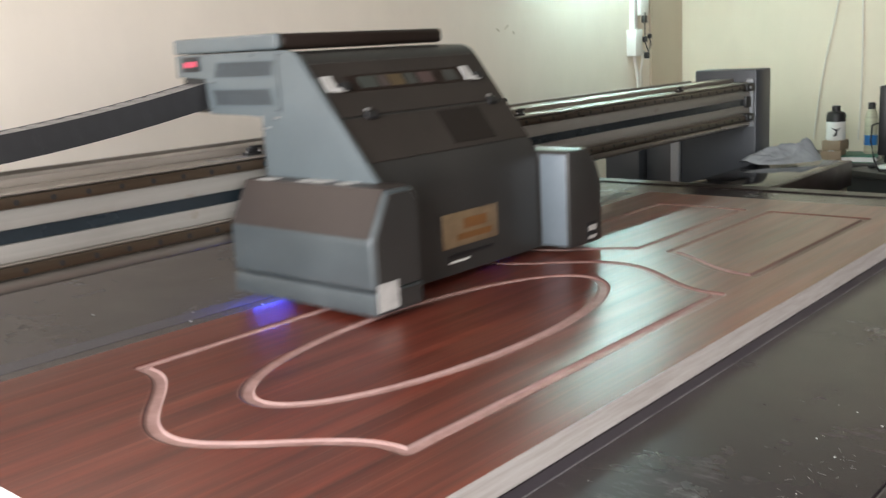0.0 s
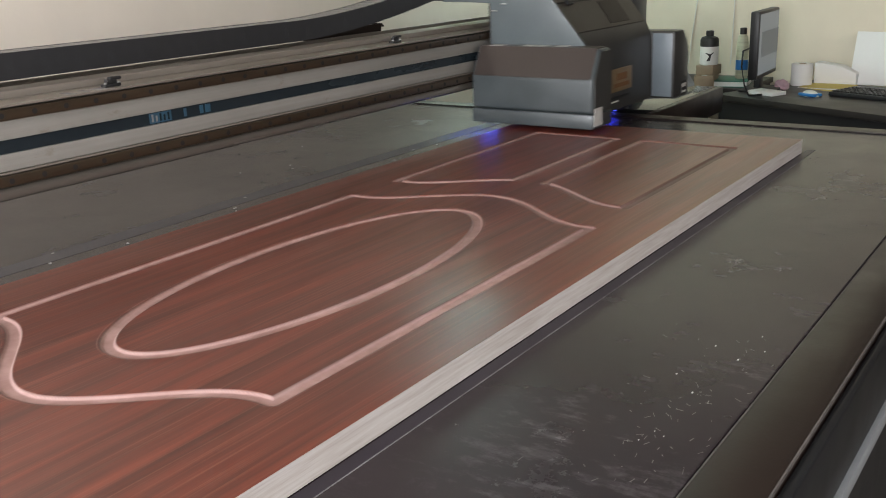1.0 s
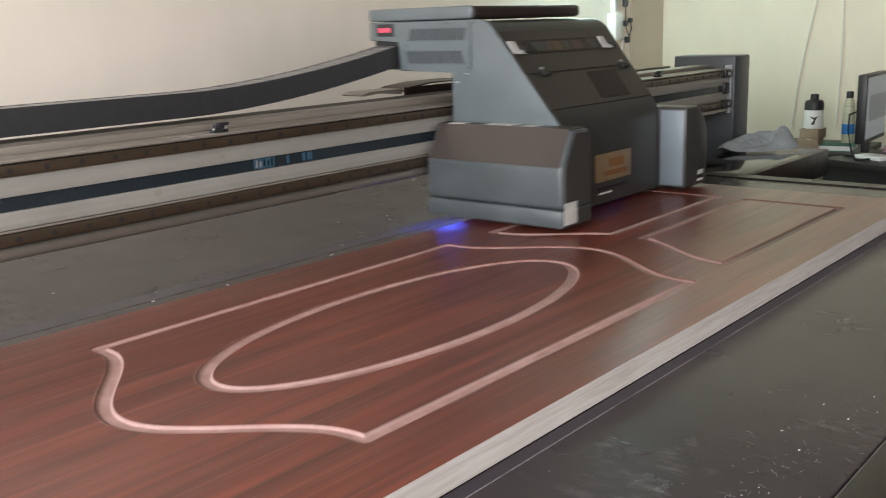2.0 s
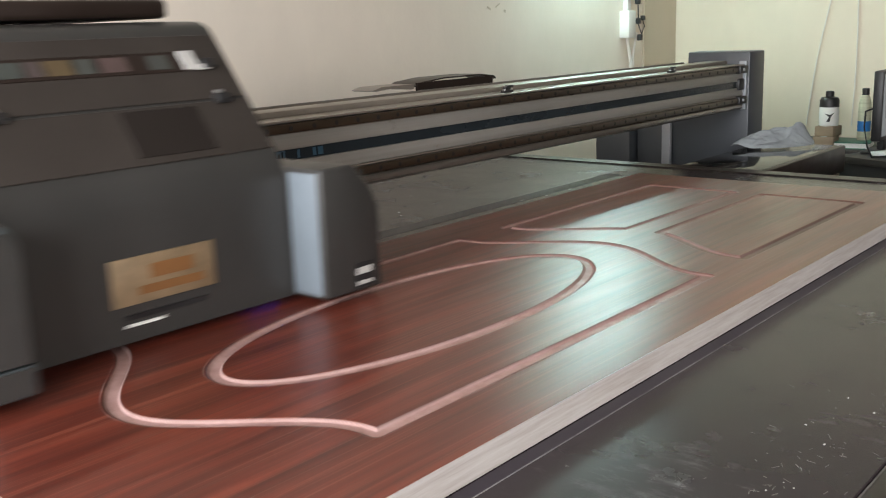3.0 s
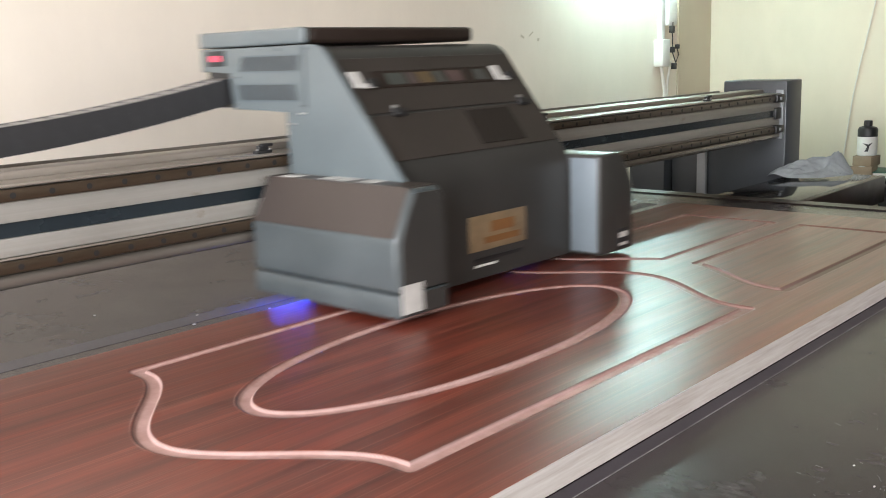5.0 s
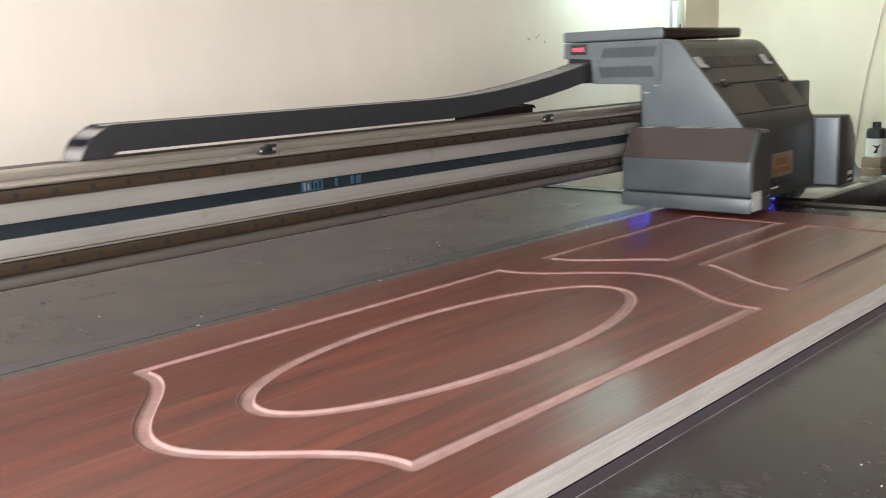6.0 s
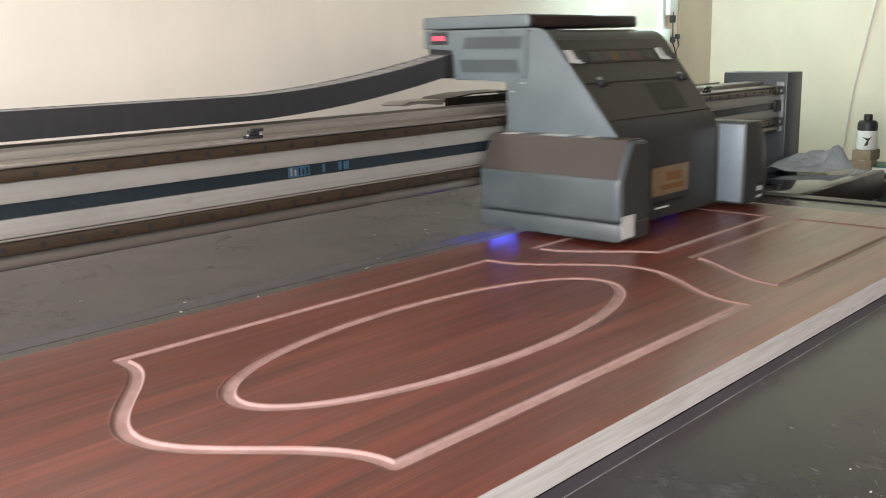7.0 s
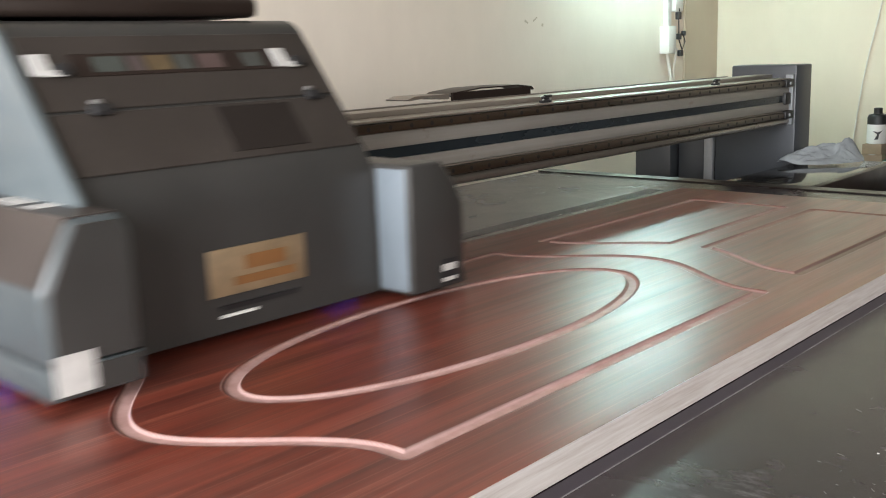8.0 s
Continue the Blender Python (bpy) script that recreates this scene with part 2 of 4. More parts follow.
def prism(outline, axis, a, b, bevel=0.0, segments=2):
    """A closed outline swept along an axis from a to b. The outline's pairs are the two other axes in order."""
    bm = bmesh.new()
    put = {"x": lambda u, v, w: (w, u, v), "y": lambda u, v, w: (u, w, v), "z": lambda u, v, w: (u, v, w)}[axis]
    low = [bm.verts.new(put(u, v, a)) for u, v in outline]
    high = [bm.verts.new(put(u, v, b)) for u, v in outline]
    bm.faces.new(low)
    bm.faces.new(high[::-1])
    for i in range(len(low)):
        j = (i + 1) % len(low)
        bm.faces.new((low[i], high[i], high[j], low[j]))
    if bevel:
        bmesh.ops.bevel(bm, geom=list(bm.edges), offset=bevel, segments=segments, affect="EDGES", profile=0.5)
    return bm


def lathe(profile, n=28, centre=(0, 0), bm=None):
    """A turned body from pairs of radius and height."""
    bm = bm or bmesh.new()
    rings = []
    for r, z in profile:
        rings.append([bm.verts.new((centre[0] + r * math.cos(2 * math.pi * k / n), centre[1] + r * math.sin(2 * math.pi * k / n), z)) for k in range(n)])
    for a, b in zip(rings, rings[1:]):
        for k in range(n):
            bm.faces.new((a[k], a[(k + 1) % n], b[(k + 1) % n], b[k]))
    bm.faces.new(rings[0][::-1])
    bm.faces.new(rings[-1])
    return bm


def tube(points, r, n=8, bm=None):
    """A round cable through points."""
    bm = bm or bmesh.new()
    pts = [Vector(p) for p in points]
    rings = []
    for i, p in enumerate(pts):
        d = (pts[min(i + 1, len(pts) - 1)] - pts[max(i - 1, 0)]).normalized()
        side = d.cross(Vector((0.3, 0.2, 0.9))).normalized()
        up = side.cross(d)
        rings.append([bm.verts.new(p + r * (math.cos(2 * math.pi * k / n) * side + math.sin(2 * math.pi * k / n) * up)) for k in range(n)])
    for a, b in zip(rings, rings[1:]):
        for k in range(n):
            bm.faces.new((a[k], a[(k + 1) % n], b[(k + 1) % n], b[k]))
    bm.faces.new(rings[0][::-1])
    bm.faces.new(rings[-1])
    return bm


# ---------------------------------------------------------------- room
X0, X1, Y0, Y1, ZC = -2.1, 4.62, -3.5, 1.995, 3.0


def structure(name, bm, material, label, category):
    return tagged(part(name, bm, material, rounded=False), label, category, "", "structure")


def wall_with_window(axis, at, thick, u0, u1, w0, w1, s0, s1):
    """Four blocks round one opening, in one mesh."""
    bm = bmesh.new()
    for a, b, c, d in ((u0, w0, 0, ZC), (w1, u1, 0, ZC), (w0, w1, 0, s0), (w0, w1, s1, ZC)):
        if axis == "x":
            box(at, at + thick, a, b, c, d, bm=bm)
        else:
            box(a, b, at, at + thick, c, d, bm=bm)
    return bm


structure("floor", box(X0, X1, Y0, Y1, -0.1, 0), FLOOR, "worn grey-beige tiled workshop floor", "floor")
structure("ceiling", box(X0 - 0.2, X1 + 0.2, Y0 - 0.2, Y1 + 0.2, ZC, ZC + 0.15), CEILING, "plain dull brownish plastered ceiling", "ceiling")
structure("wall_north", box(X0 - 0.2, X1 + 0.2, Y1, Y1 + 0.2, 0, ZC), CREAM, "cream painted plaster wall with small scuffs", "wall")
# unseen wall piece, set dark to keep reflections on beam and bed low
structure("dimming_wall", box(X1, X1 + 0.2, Y0 - 0.2, 0.05, 0, ZC), DULL, "plain dark wall, unseen, added to dim reflections", "wall")
structure("wall_east", box(X1, X1 + 0.2, 0.052, Y1, 0, ZC), YELLOWISH, "cream painted plaster wall behind the desk", "wall")
structure("wall_west", wall_with_window("x", X0 - 0.2, 0.2, Y0 - 0.2, Y1, -1.4, 1.0, 1.0, 2.5), CREAM, "cream painted wall with a wide window opening", "wall")
# unseen too, and dark for the same low reflections
structure("wall_south", wall_with_window("y", Y0 - 0.2, 0.2, X0, X1, -1.6, 0.8, 1.0, 2.5), DULL, "unseen wall with a wide window opening, dark to dim reflections", "wall")
structure("ground", box(-40, 40, -40, 40, -0.2, -0.12), FLOOR, "bare ground outside the workshop", "ground")
# thin strip, darker tan than the wall, up to the corner
structure("corner_strip", box(4.27, X1, Y1 - 0.012, Y1, 0, ZC, 0.002), TAN, "flat tan strip in the corner between the walls", "column")


def wall_scuff(x, z, w, h, lean):
    ob = part("scuff_mark", box(-w, w, -0.0012, 0.002, -h, h), TAN, bpy.data.objects["wall_north"], "", False)
    ob.matrix_basis = pose(x, Y1, z, 0, lean, 0)


wall_scuff(2.97, 1.425, 0.012, 0.004, 25)
wall_scuff(3.03, 1.436, 0.016, 0.003, -30)
wall_scuff(3.08, 1.412, 0.006, 0.006, 10)

# ---------------------------------------------------------------- printer table
TOP, DOOR_TOP = 0.9, 0.935
BED_X0, BED_X1, BED_Y0, BED_Y1 = -0.75, 2.44, -0.315, 1.5


DOOR_L, DOOR_W = 2.05, 0.765


def printer_table():
    t = thing("flatbed_printer_table", "long dark flatbed printer table with a scuffed black bed", "printer table")
    part("bed", box(BED_X0, BED_X1, BED_Y0, BED_Y1, TOP - 0.04, TOP, 0.002), BED, t, "scuffed black phenolic bed with dust marks", False)
    part("front_trim", box(BED_X0, BED_X1 + 0.03, BED_Y0 - 0.075, BED_Y0 - 0.0012, TOP - 0.05, TOP - 0.0012, 0.002), COVER, t, "dark brown trim along the bed")
    part("worn_edge", box(BED_X0, BED_X1, BED_Y0 - 0.0032, BED_Y0 - 0.0014, TOP - 0.004, TOP - 0.0006), SCUFF, t, "dusty worn seam edge", False)
    part("worn_edge", box(BED_X0, BED_X1, BED_Y0 - 0.0765, BED_Y0 - 0.0745, TOP - 0.006, TOP - 0.0012), SCUFF, t, "dusty worn trim edge", False)
    part("side_panel", box(BED_X0 + 0.02, BED_X1, BED_Y0 - 0.09, BED_Y0 - 0.0755, 0.784, TOP - 0.012, 0.004), CHARCOAL, t)
    part("lower_rail", box(BED_X0 + 0.02, BED_X1, BED_Y0 - 0.096, BED_Y0 - 0.06, 0.758, 0.782, 0.004), GREYPANEL, t, "pale grey lower rail")
    part("frame", box(BED_X0 + 0.06, BED_X1 - 0.02, BED_Y0 - 0.05, BED_Y1 - 0.05, 0.3, TOP - 0.05), BLACK, t, "", False)
    for x in (BED_X0 + 0.2, 0.9, BED_X1 - 0.2):
        for y in (BED_Y0 + 0.05, BED_Y1 - 0.15):
            part("leg", box(x - 0.05, x + 0.05, y - 0.05, y + 0.05, 0.03, 0.32, 0.004), CHARCOAL, t)
            part("foot", lathe([(0.05, 0), (0.05, 0.012), (0.015, 0.018), (0.015, 0.05)], 16, (x, y)), STEEL, t, "levelling steel foot")
    part("tape", box(-0.05, DOOR_L + 0.05, -0.0205, -0.0012, TOP, TOP + 0.0006), TAPE, t, "purple-black tape beside the door leaf", False)
    part("tape_edge", box(-0.05, DOOR_L - 0.1, -0.0219, -0.0207, TOP, TOP + 0.0007), FAINT, t, "thin pale tape edge", False)
    part("tape", box(BED_X0 + 0.2, 2.2, 0.908, 0.957, TOP, TOP + 0.0006), REAR_TAPE, t, "faded lavender tape along the bed", False)
    part("end_strip", box(BED_X1 - 0.062, BED_X1 - 0.004, BED_Y0, BED_Y1, TOP + 0.001, TOP + 0.004), COVER, t, "dark cover strip across the bed end")
    return t


printer_table()


def service_station():
    s = thing("service_station", "black service station cabinet beside the printer bed", "cabinet")
    part("body", box(2.5, 3.1, 0.6, 0.84, 0.0, TOP - 0.02, 0.006), BLACK, s)
    part("top_plate", box(2.46, 3.13, 0.585, 0.85, TOP - 0.018, TOP, 0.004), GLOSSY, s, "glossy dark top plate")
    part("front_lip", box(2.47, 3.13, 0.56, 0.583, TOP - 0.09, TOP + 0.001, 0.004), COVER, s, "dark front lip")
    return s


service_station()

# ---------------------------------------------------------------- door leaf with routed panels
MID, HALF = 0.376, 0.266


def panel_lines():
    """Closed outlines of the routed shield, the oval and the two upper panels."""
    swell = lambda u: 0.5 * (1 + math.cos(math.pi * min(1.0, abs(u) / 0.25)))
    us = [HALF - 2 * HALF * k / 60 for k in range(61)]
    shield = [(0.317 - 0.134 * swell(u), MID + u) for u in us]
    shield += [(1.105 + 0.122 * swell(u), MID + u) for u in reversed(us)]
    oval = [(0.712 + 0.39 * math.cos(a), MID + 0.003 + 0.147 * math.sin(a)) for a in (2 * math.pi * k / 120 for k in range(120))]
    uppers = []
    for side in (1, -1):
        vs = [0.262 - (0.262 - 0.036) * k / 30 for k in range(31)]
        line = [(1.253 + 0.122 * swell(v), MID + side * v) for v in vs]
        uppers.append(line + [(1.88, MID + side * 0.036), (1.88, MID + side * 0.262)])
    return [shield, oval, *uppers]


def distance_to(lines, px, py):
    best = np.full(px.shape, 9.0)
    for line in lines:
        pts = np.array(line)
        for a, b in zip(pts, np.roll(pts, -1, axis=0)):
            d = b - a
            length = float(d @ d)
            if length < 1e-12:
                continue
            near = (px > min(a[0], b[0]) - 0.03) & (px < max(a[0], b[0]) + 0.03) & (py > min(a[1], b[1]) - 0.03) & (py < max(a[1], b[1]) + 0.03)
            if not near.any():
                continue
            qx, qy = px[near], py[near]
            k = np.clip(((qx - a[0]) * d[0] + (qy - a[1]) * d[1]) / length, 0, 1)
            best[near] = np.minimum(best[near], np.hypot(qx - a[0] - k * d[0], qy - a[1] - k * d[1]))
    return best


def inside(lines, px, py):
    """Which points lie inside any of the closed outlines, the oval counting as turned about."""
    odd = np.zeros(px.shape, bool)
    for line in lines:
        pts = np.array(line)
        for (ax, ay), (bx, by) in zip(pts, np.roll(pts, -1, axis=0)):
            if ay == by:
                continue
            cross = ((ay > py) != (by > py)) & (px < (bx - ax) * (py - ay) / (by - ay) + ax)
            odd ^= cross
    near_oval = distance_to([lines[1]], px, py) < 0.03
    return odd ^ near_oval


def door_leaf():
    leaf = thing("door_leaf", "red-brown wood-printed door leaf with routed panel grooves lying on the bed", "door leaf")
    nx, ny = 1240, 460
    xs, ys = np.linspace(0, DOOR_L, nx), np.linspace(0, DOOR_W, ny)
    px, py = np.meshgrid(xs, ys)
    dist = distance_to(panel_lines(), px, py)
    inner = inside(panel_lines(), px, py)
    smooth = lambda v: v * v * (3 - 2 * v)
    step = lambda v, a, b: np.clip((v - a) / (b - a), 0, 1)
    cut = smooth(np.where(inner, step(dist, 0.0104, 0.0066), step(dist, 0.0118, 0.0055)))
    # groove colour goes from pale to taupe towards the far end, most in front
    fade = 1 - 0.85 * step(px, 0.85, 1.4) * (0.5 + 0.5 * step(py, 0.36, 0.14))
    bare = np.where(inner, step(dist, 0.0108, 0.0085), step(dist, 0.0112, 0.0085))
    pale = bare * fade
    # inner band: painted ridge highlight; outer band: broken pale score line
    breakup = 0.5 + 0.5 * np.sin(px * 37 + 3 * np.sin(py * 23)) * np.sin(py * 31 + px * 11)
    crest_glint = np.where(inner, 0.62 * step(dist, 0.0052, 0.0078) * step(dist, 0.0112, 0.0085), 0.35 * breakup * step(dist, 0.0122, 0.013) * step(dist, 0.0148, 0.014)) * fade * (0.55 + 0.45 * breakup)
    verts = np.stack([px, py, DOOR_TOP - 0.0038 * cut], -1).reshape(-1, 3)
    i = np.arange(ny - 1)[:, None] * nx + np.arange(nx - 1)[None]
    faces = np.stack([i, i + 1, i + nx + 1, i + nx], -1).reshape(-1, 4)
    mesh = bpy.data.meshes.new("face")
    mesh.from_pydata(verts.tolist(), [], faces.tolist())
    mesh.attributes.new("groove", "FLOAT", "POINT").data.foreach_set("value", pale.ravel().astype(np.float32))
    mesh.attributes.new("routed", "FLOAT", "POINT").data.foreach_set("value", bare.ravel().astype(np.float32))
    mesh.attributes.new("crest_glint", "FLOAT", "POINT").data.foreach_set("value", crest_glint.ravel().astype(np.float32))
    mesh.polygons.foreach_set("use_smooth", [True] * len(mesh.polygons))
    mesh.materials.append(WOOD)
    face = new("face", mesh)
    face.parent = leaf
    part("core", box(0, DOOR_L, 0, DOOR_W, TOP + 0.001, DOOR_TOP - 0.0045, 0.001), EDGE, leaf, "raw whitish board edge", False)
    rim = bmesh.new()
    for x0, x1, y0, y1 in ((0, DOOR_L, -0.0006, 0.0004), (0, DOOR_L, DOOR_W - 0.0004, DOOR_W + 0.0006), (-0.0006, 0.0004, 0, DOOR_W), (DOOR_L - 0.0004, DOOR_L + 0.0006, 0, DOOR_W)):
        box(x0, x1, y0, y1, DOOR_TOP - 0.006, DOOR_TOP - 0.0003, bm=rim)
    part("rim", rim, EDGE, leaf, "pale board edge", False)
    return leaf


door_leaf()

# ---------------------------------------------------------------- gantry
BEAM_Y, GX0, GX1 = 0.88, -1.35, 3.0


def gantry_beam():
    g = thing("gantry_beam", "long aluminium gantry beam with brown steel rails across the bed", "gantry")
    part("beam_core", box(GX0, GX1, BEAM_Y + 0.012, 1.0, 1.043, 1.184), ALU, g, "", False)
    part("upper_band", box(GX0, GX1, BEAM_Y, BEAM_Y + 0.012, 1.131, 1.162, 0.001), ALU, g, "brushed aluminium band")
    part("scale_band", box(GX0, GX1, BEAM_Y + 0.004, BEAM_Y + 0.012, 1.1085, 1.131), BELT, g, "dark blue-grey scale band", False)
    part("lower_band", box(GX0, GX1, BEAM_Y, BEAM_Y + 0.012, 1.08, 1.108, 0.001), ALU, g, "brushed aluminium band")
    part("ridge", box(GX0, GX1, BEAM_Y - 0.004, BEAM_Y + 0.012, 1.0755, 1.079, 0.001), LIP, g)
    part("bottom_lip", box(GX0, GX1, BEAM_Y - 0.002, BEAM_Y + 0.05, 1.031, 1.054, 0.009, 4), POLISHED, g, "rounded bottom lip")
    part("top_plate", box(GX0, GX1, BEAM_Y - 0.006, 0.945, 1.184, 1.188, 0.001), LIP, g, "bare metal top plate")
    part("back_lip", box(GX0, GX1, 0.947, 1.015, 1.184, 1.2, 0.002), LIP, g)
    part("chain_tray", box(GX0, GX1, 1.017, 1.115, 1.075, 1.078), ALU, g, "", False)
    part("tray_back", box(GX0, GX1, 1.115, 1.12, 1.075, 1.196), LIP, g, "", False)
    sticker = part("serial_sticker", box(0.819, 0.872, BEAM_Y + 0.003, BEAM_Y + 0.0036, 1.11, 1.1295), BLUE_PRINT, g, "blue printed sticker", False)
    for k in range(5):
        part("print_bar", box(0.824 + 0.0095 * k, 0.828 + 0.0095 * k, BEAM_Y + 0.0022, BEAM_Y + 0.0028, 1.113, 1.127 - 0.003 * (k % 2)), FAINT if k < 2 else BELT, sticker, "", False)
    for x0, x1 in ((0.903, 0.91), (0.944, 0.953), (0.958, 0.972)):
        part("serial_sticker", box(x0, x1, BEAM_Y + 0.003, BEAM_Y + 0.0036, 1.112, 1.128), BLUE_PRINT, g, "small blue printed sticker", False)
    for x0, x1 in ((0.655, 0.668), (0.69, 0.7), (0.712, 0.716), (0.722, 0.738)):
        part("tape_residue", box(x0, x1, BEAM_Y - 0.001, BEAM_Y + 0.03, 1.1882, 1.1886), FAINT, g, "pale tape residue", False)
    for z0, z1 in ((1.1635, 1.1815), (1.0565, 1.0745)):
        rail = part("linear_rail", box(GX0, GX1 - 0.03, BEAM_Y - 0.012, BEAM_Y + 0.012, z0, z1, 0.0025), RAIL, g, "brown oiled steel rail")
        hole = lathe([(0.0048, -0.0125), (0.0048, -0.0121)], 12)
        bmesh.ops.rotate(hole, verts=hole.verts, cent=(0, 0, 0), matrix=Matrix.Rotation(radians(90), 3, "X"))
        mesh = finish_plain(hole, "bolt_hole", GROOVE_BLACK)
        for k in range(70):
            b = new("bolt_hole", mesh)
            b.parent = rail
            b.location = (GX0 + 0.05 + 0.0605 * k, BEAM_Y - 0.0248, (z0 + z1) / 2)
    return g


gantry_beam()


def cable_clip(x):
    c = thing("cable_clip", "small black cable clip on the beam top", "clip", "clips on the beam", at=(x, 0.9, 1.188))
    part("base", box(-0.018, 0.018, -0.007, 0.007, 0, 0.006, 0.002), BLACK, c)
    part("post", box(-0.011, 0.011, -0.005, 0.005, 0.006, 0.015, 0.002), BLACK, c)
    part("arm", box(-0.005, 0.021, -0.006, 0.003, 0.012, 0.018, 0.002), BLACK, c)
    for sx in (-0.0145, 0.0145):
        part("screw", lathe([(0.003, 0.006), (0.003, 0.0085)], 10, (sx, -0.004)), STEEL, c, "bright screw")
    return c


for x in (-0.1, 0.756, 1.618, 2.488):
    cable_clip(x)


def gantry_leg():
    g = thing("gantry_leg", "dark charcoal gantry end plate on its leg block", "gantry leg")
    part("end_plate", prism([(0.862, 0.62), (0.862, 1.232), (1.1, 1.232), (1.1, 1.03), (1.158, 1.03), (1.158, 0.62)], "x", 3.0, 3.13, 0.006, 2), GANTRY, g)
    part("flange", box(2.985, 2.999, 0.868, 0.895, 1.03, 1.2, 0.002), GREYPANEL, g, "grey beam flange")
    part("middle_block", box(3.003, 3.28, 1.197, 1.31, 0.62, 1.0, 0.006), GANTRY, g)
    part("rear_block", box(2.96, 3.28, 1.318, 1.47, 0.62, 0.98, 0.006), GANTRY, g)
    part("strip", box(2.985, 3.002, 1.16, 1.195, 0.7, 0.985, 0.002), GREYPANEL, g, "pale grey edge strip")
    part("stop_bracket", box(2.94, 2.984, 0.872, 0.9, 1.1, 1.14, 0.004), BLACK, g)
    for z in (1.172, 1.066):
        part("rail_stop", box(2.925, 2.984, 0.862, 0.884, z - 0.013, z + 0.013, 0.003), BLACK, g, "black rail stop")
        part("bolt", box(2.945, 2.955, 0.858, 0.864, z - 0.005, z + 0.005, 0.002), GREYPANEL, g)
    part("foot_block", box(3.02, 3.27, 0.89, 1.46, 0.0, 0.618, 0.01), BLACK, g)
    return g


gantry_leg()


def far_gantry_leg():
    g = thing("gantry_leg", "dark slate gantry end plate standing beside the window", "gantry leg")
    part("end_plate", box(-1.46, -1.352, 0.862, 1.1, 0.88, 1.228, 0.01, 3), GANTRY, g)
    part("leg_block", box(-1.62, -1.358, 0.9, 1.45, 0.62, 0.876, 0.012, 3), GANTRY, g)
    part("foot_block", box(-1.6, -1.375, 0.92, 1.44, 0.0, 0.62, 0.01), BLACK, g)
    return g


far_gantry_leg()


# ---------------------------------------------------------------- print carriage


def slope(t):
    """A point of the sloping front: depth and height."""
    return 0.58 + 0.172 * t, 1.15 + 0.225 * t


def on_slope(x0, x1, t0, t1, lift, thick, bevel=0.001):
    """A plate lying on the sloping front."""
    (ya, za), (yb, zb) = slope(t0), slope(t1)
    n = Vector((0, -0.225, 0.172)).normalized()
    low = [(ya + n.y * lift, za + n.z * lift), (yb + n.y * lift, zb + n.z * lift)]
    high = [(y + n.y * thick, z + n.z * thick) for y, z in low]
    return prism([low[0], low[1], high[1], high[0]], "x", x0, x1, bevel, 1)


def bend(a, b, c, cut, n=6):
    """Points that round the corner b between a and c, begun a length cut before it."""
    a, b, c = Vector(a), Vector(b), Vector(c)
    p, q = b + (a - b).normalized() * cut, b + (c - b).normalized() * cut
    return [tuple((1 - k) ** 2 * p + 2 * k * (1 - k) * b + k * k * q) for k in (i / n for i in range(n + 1))]


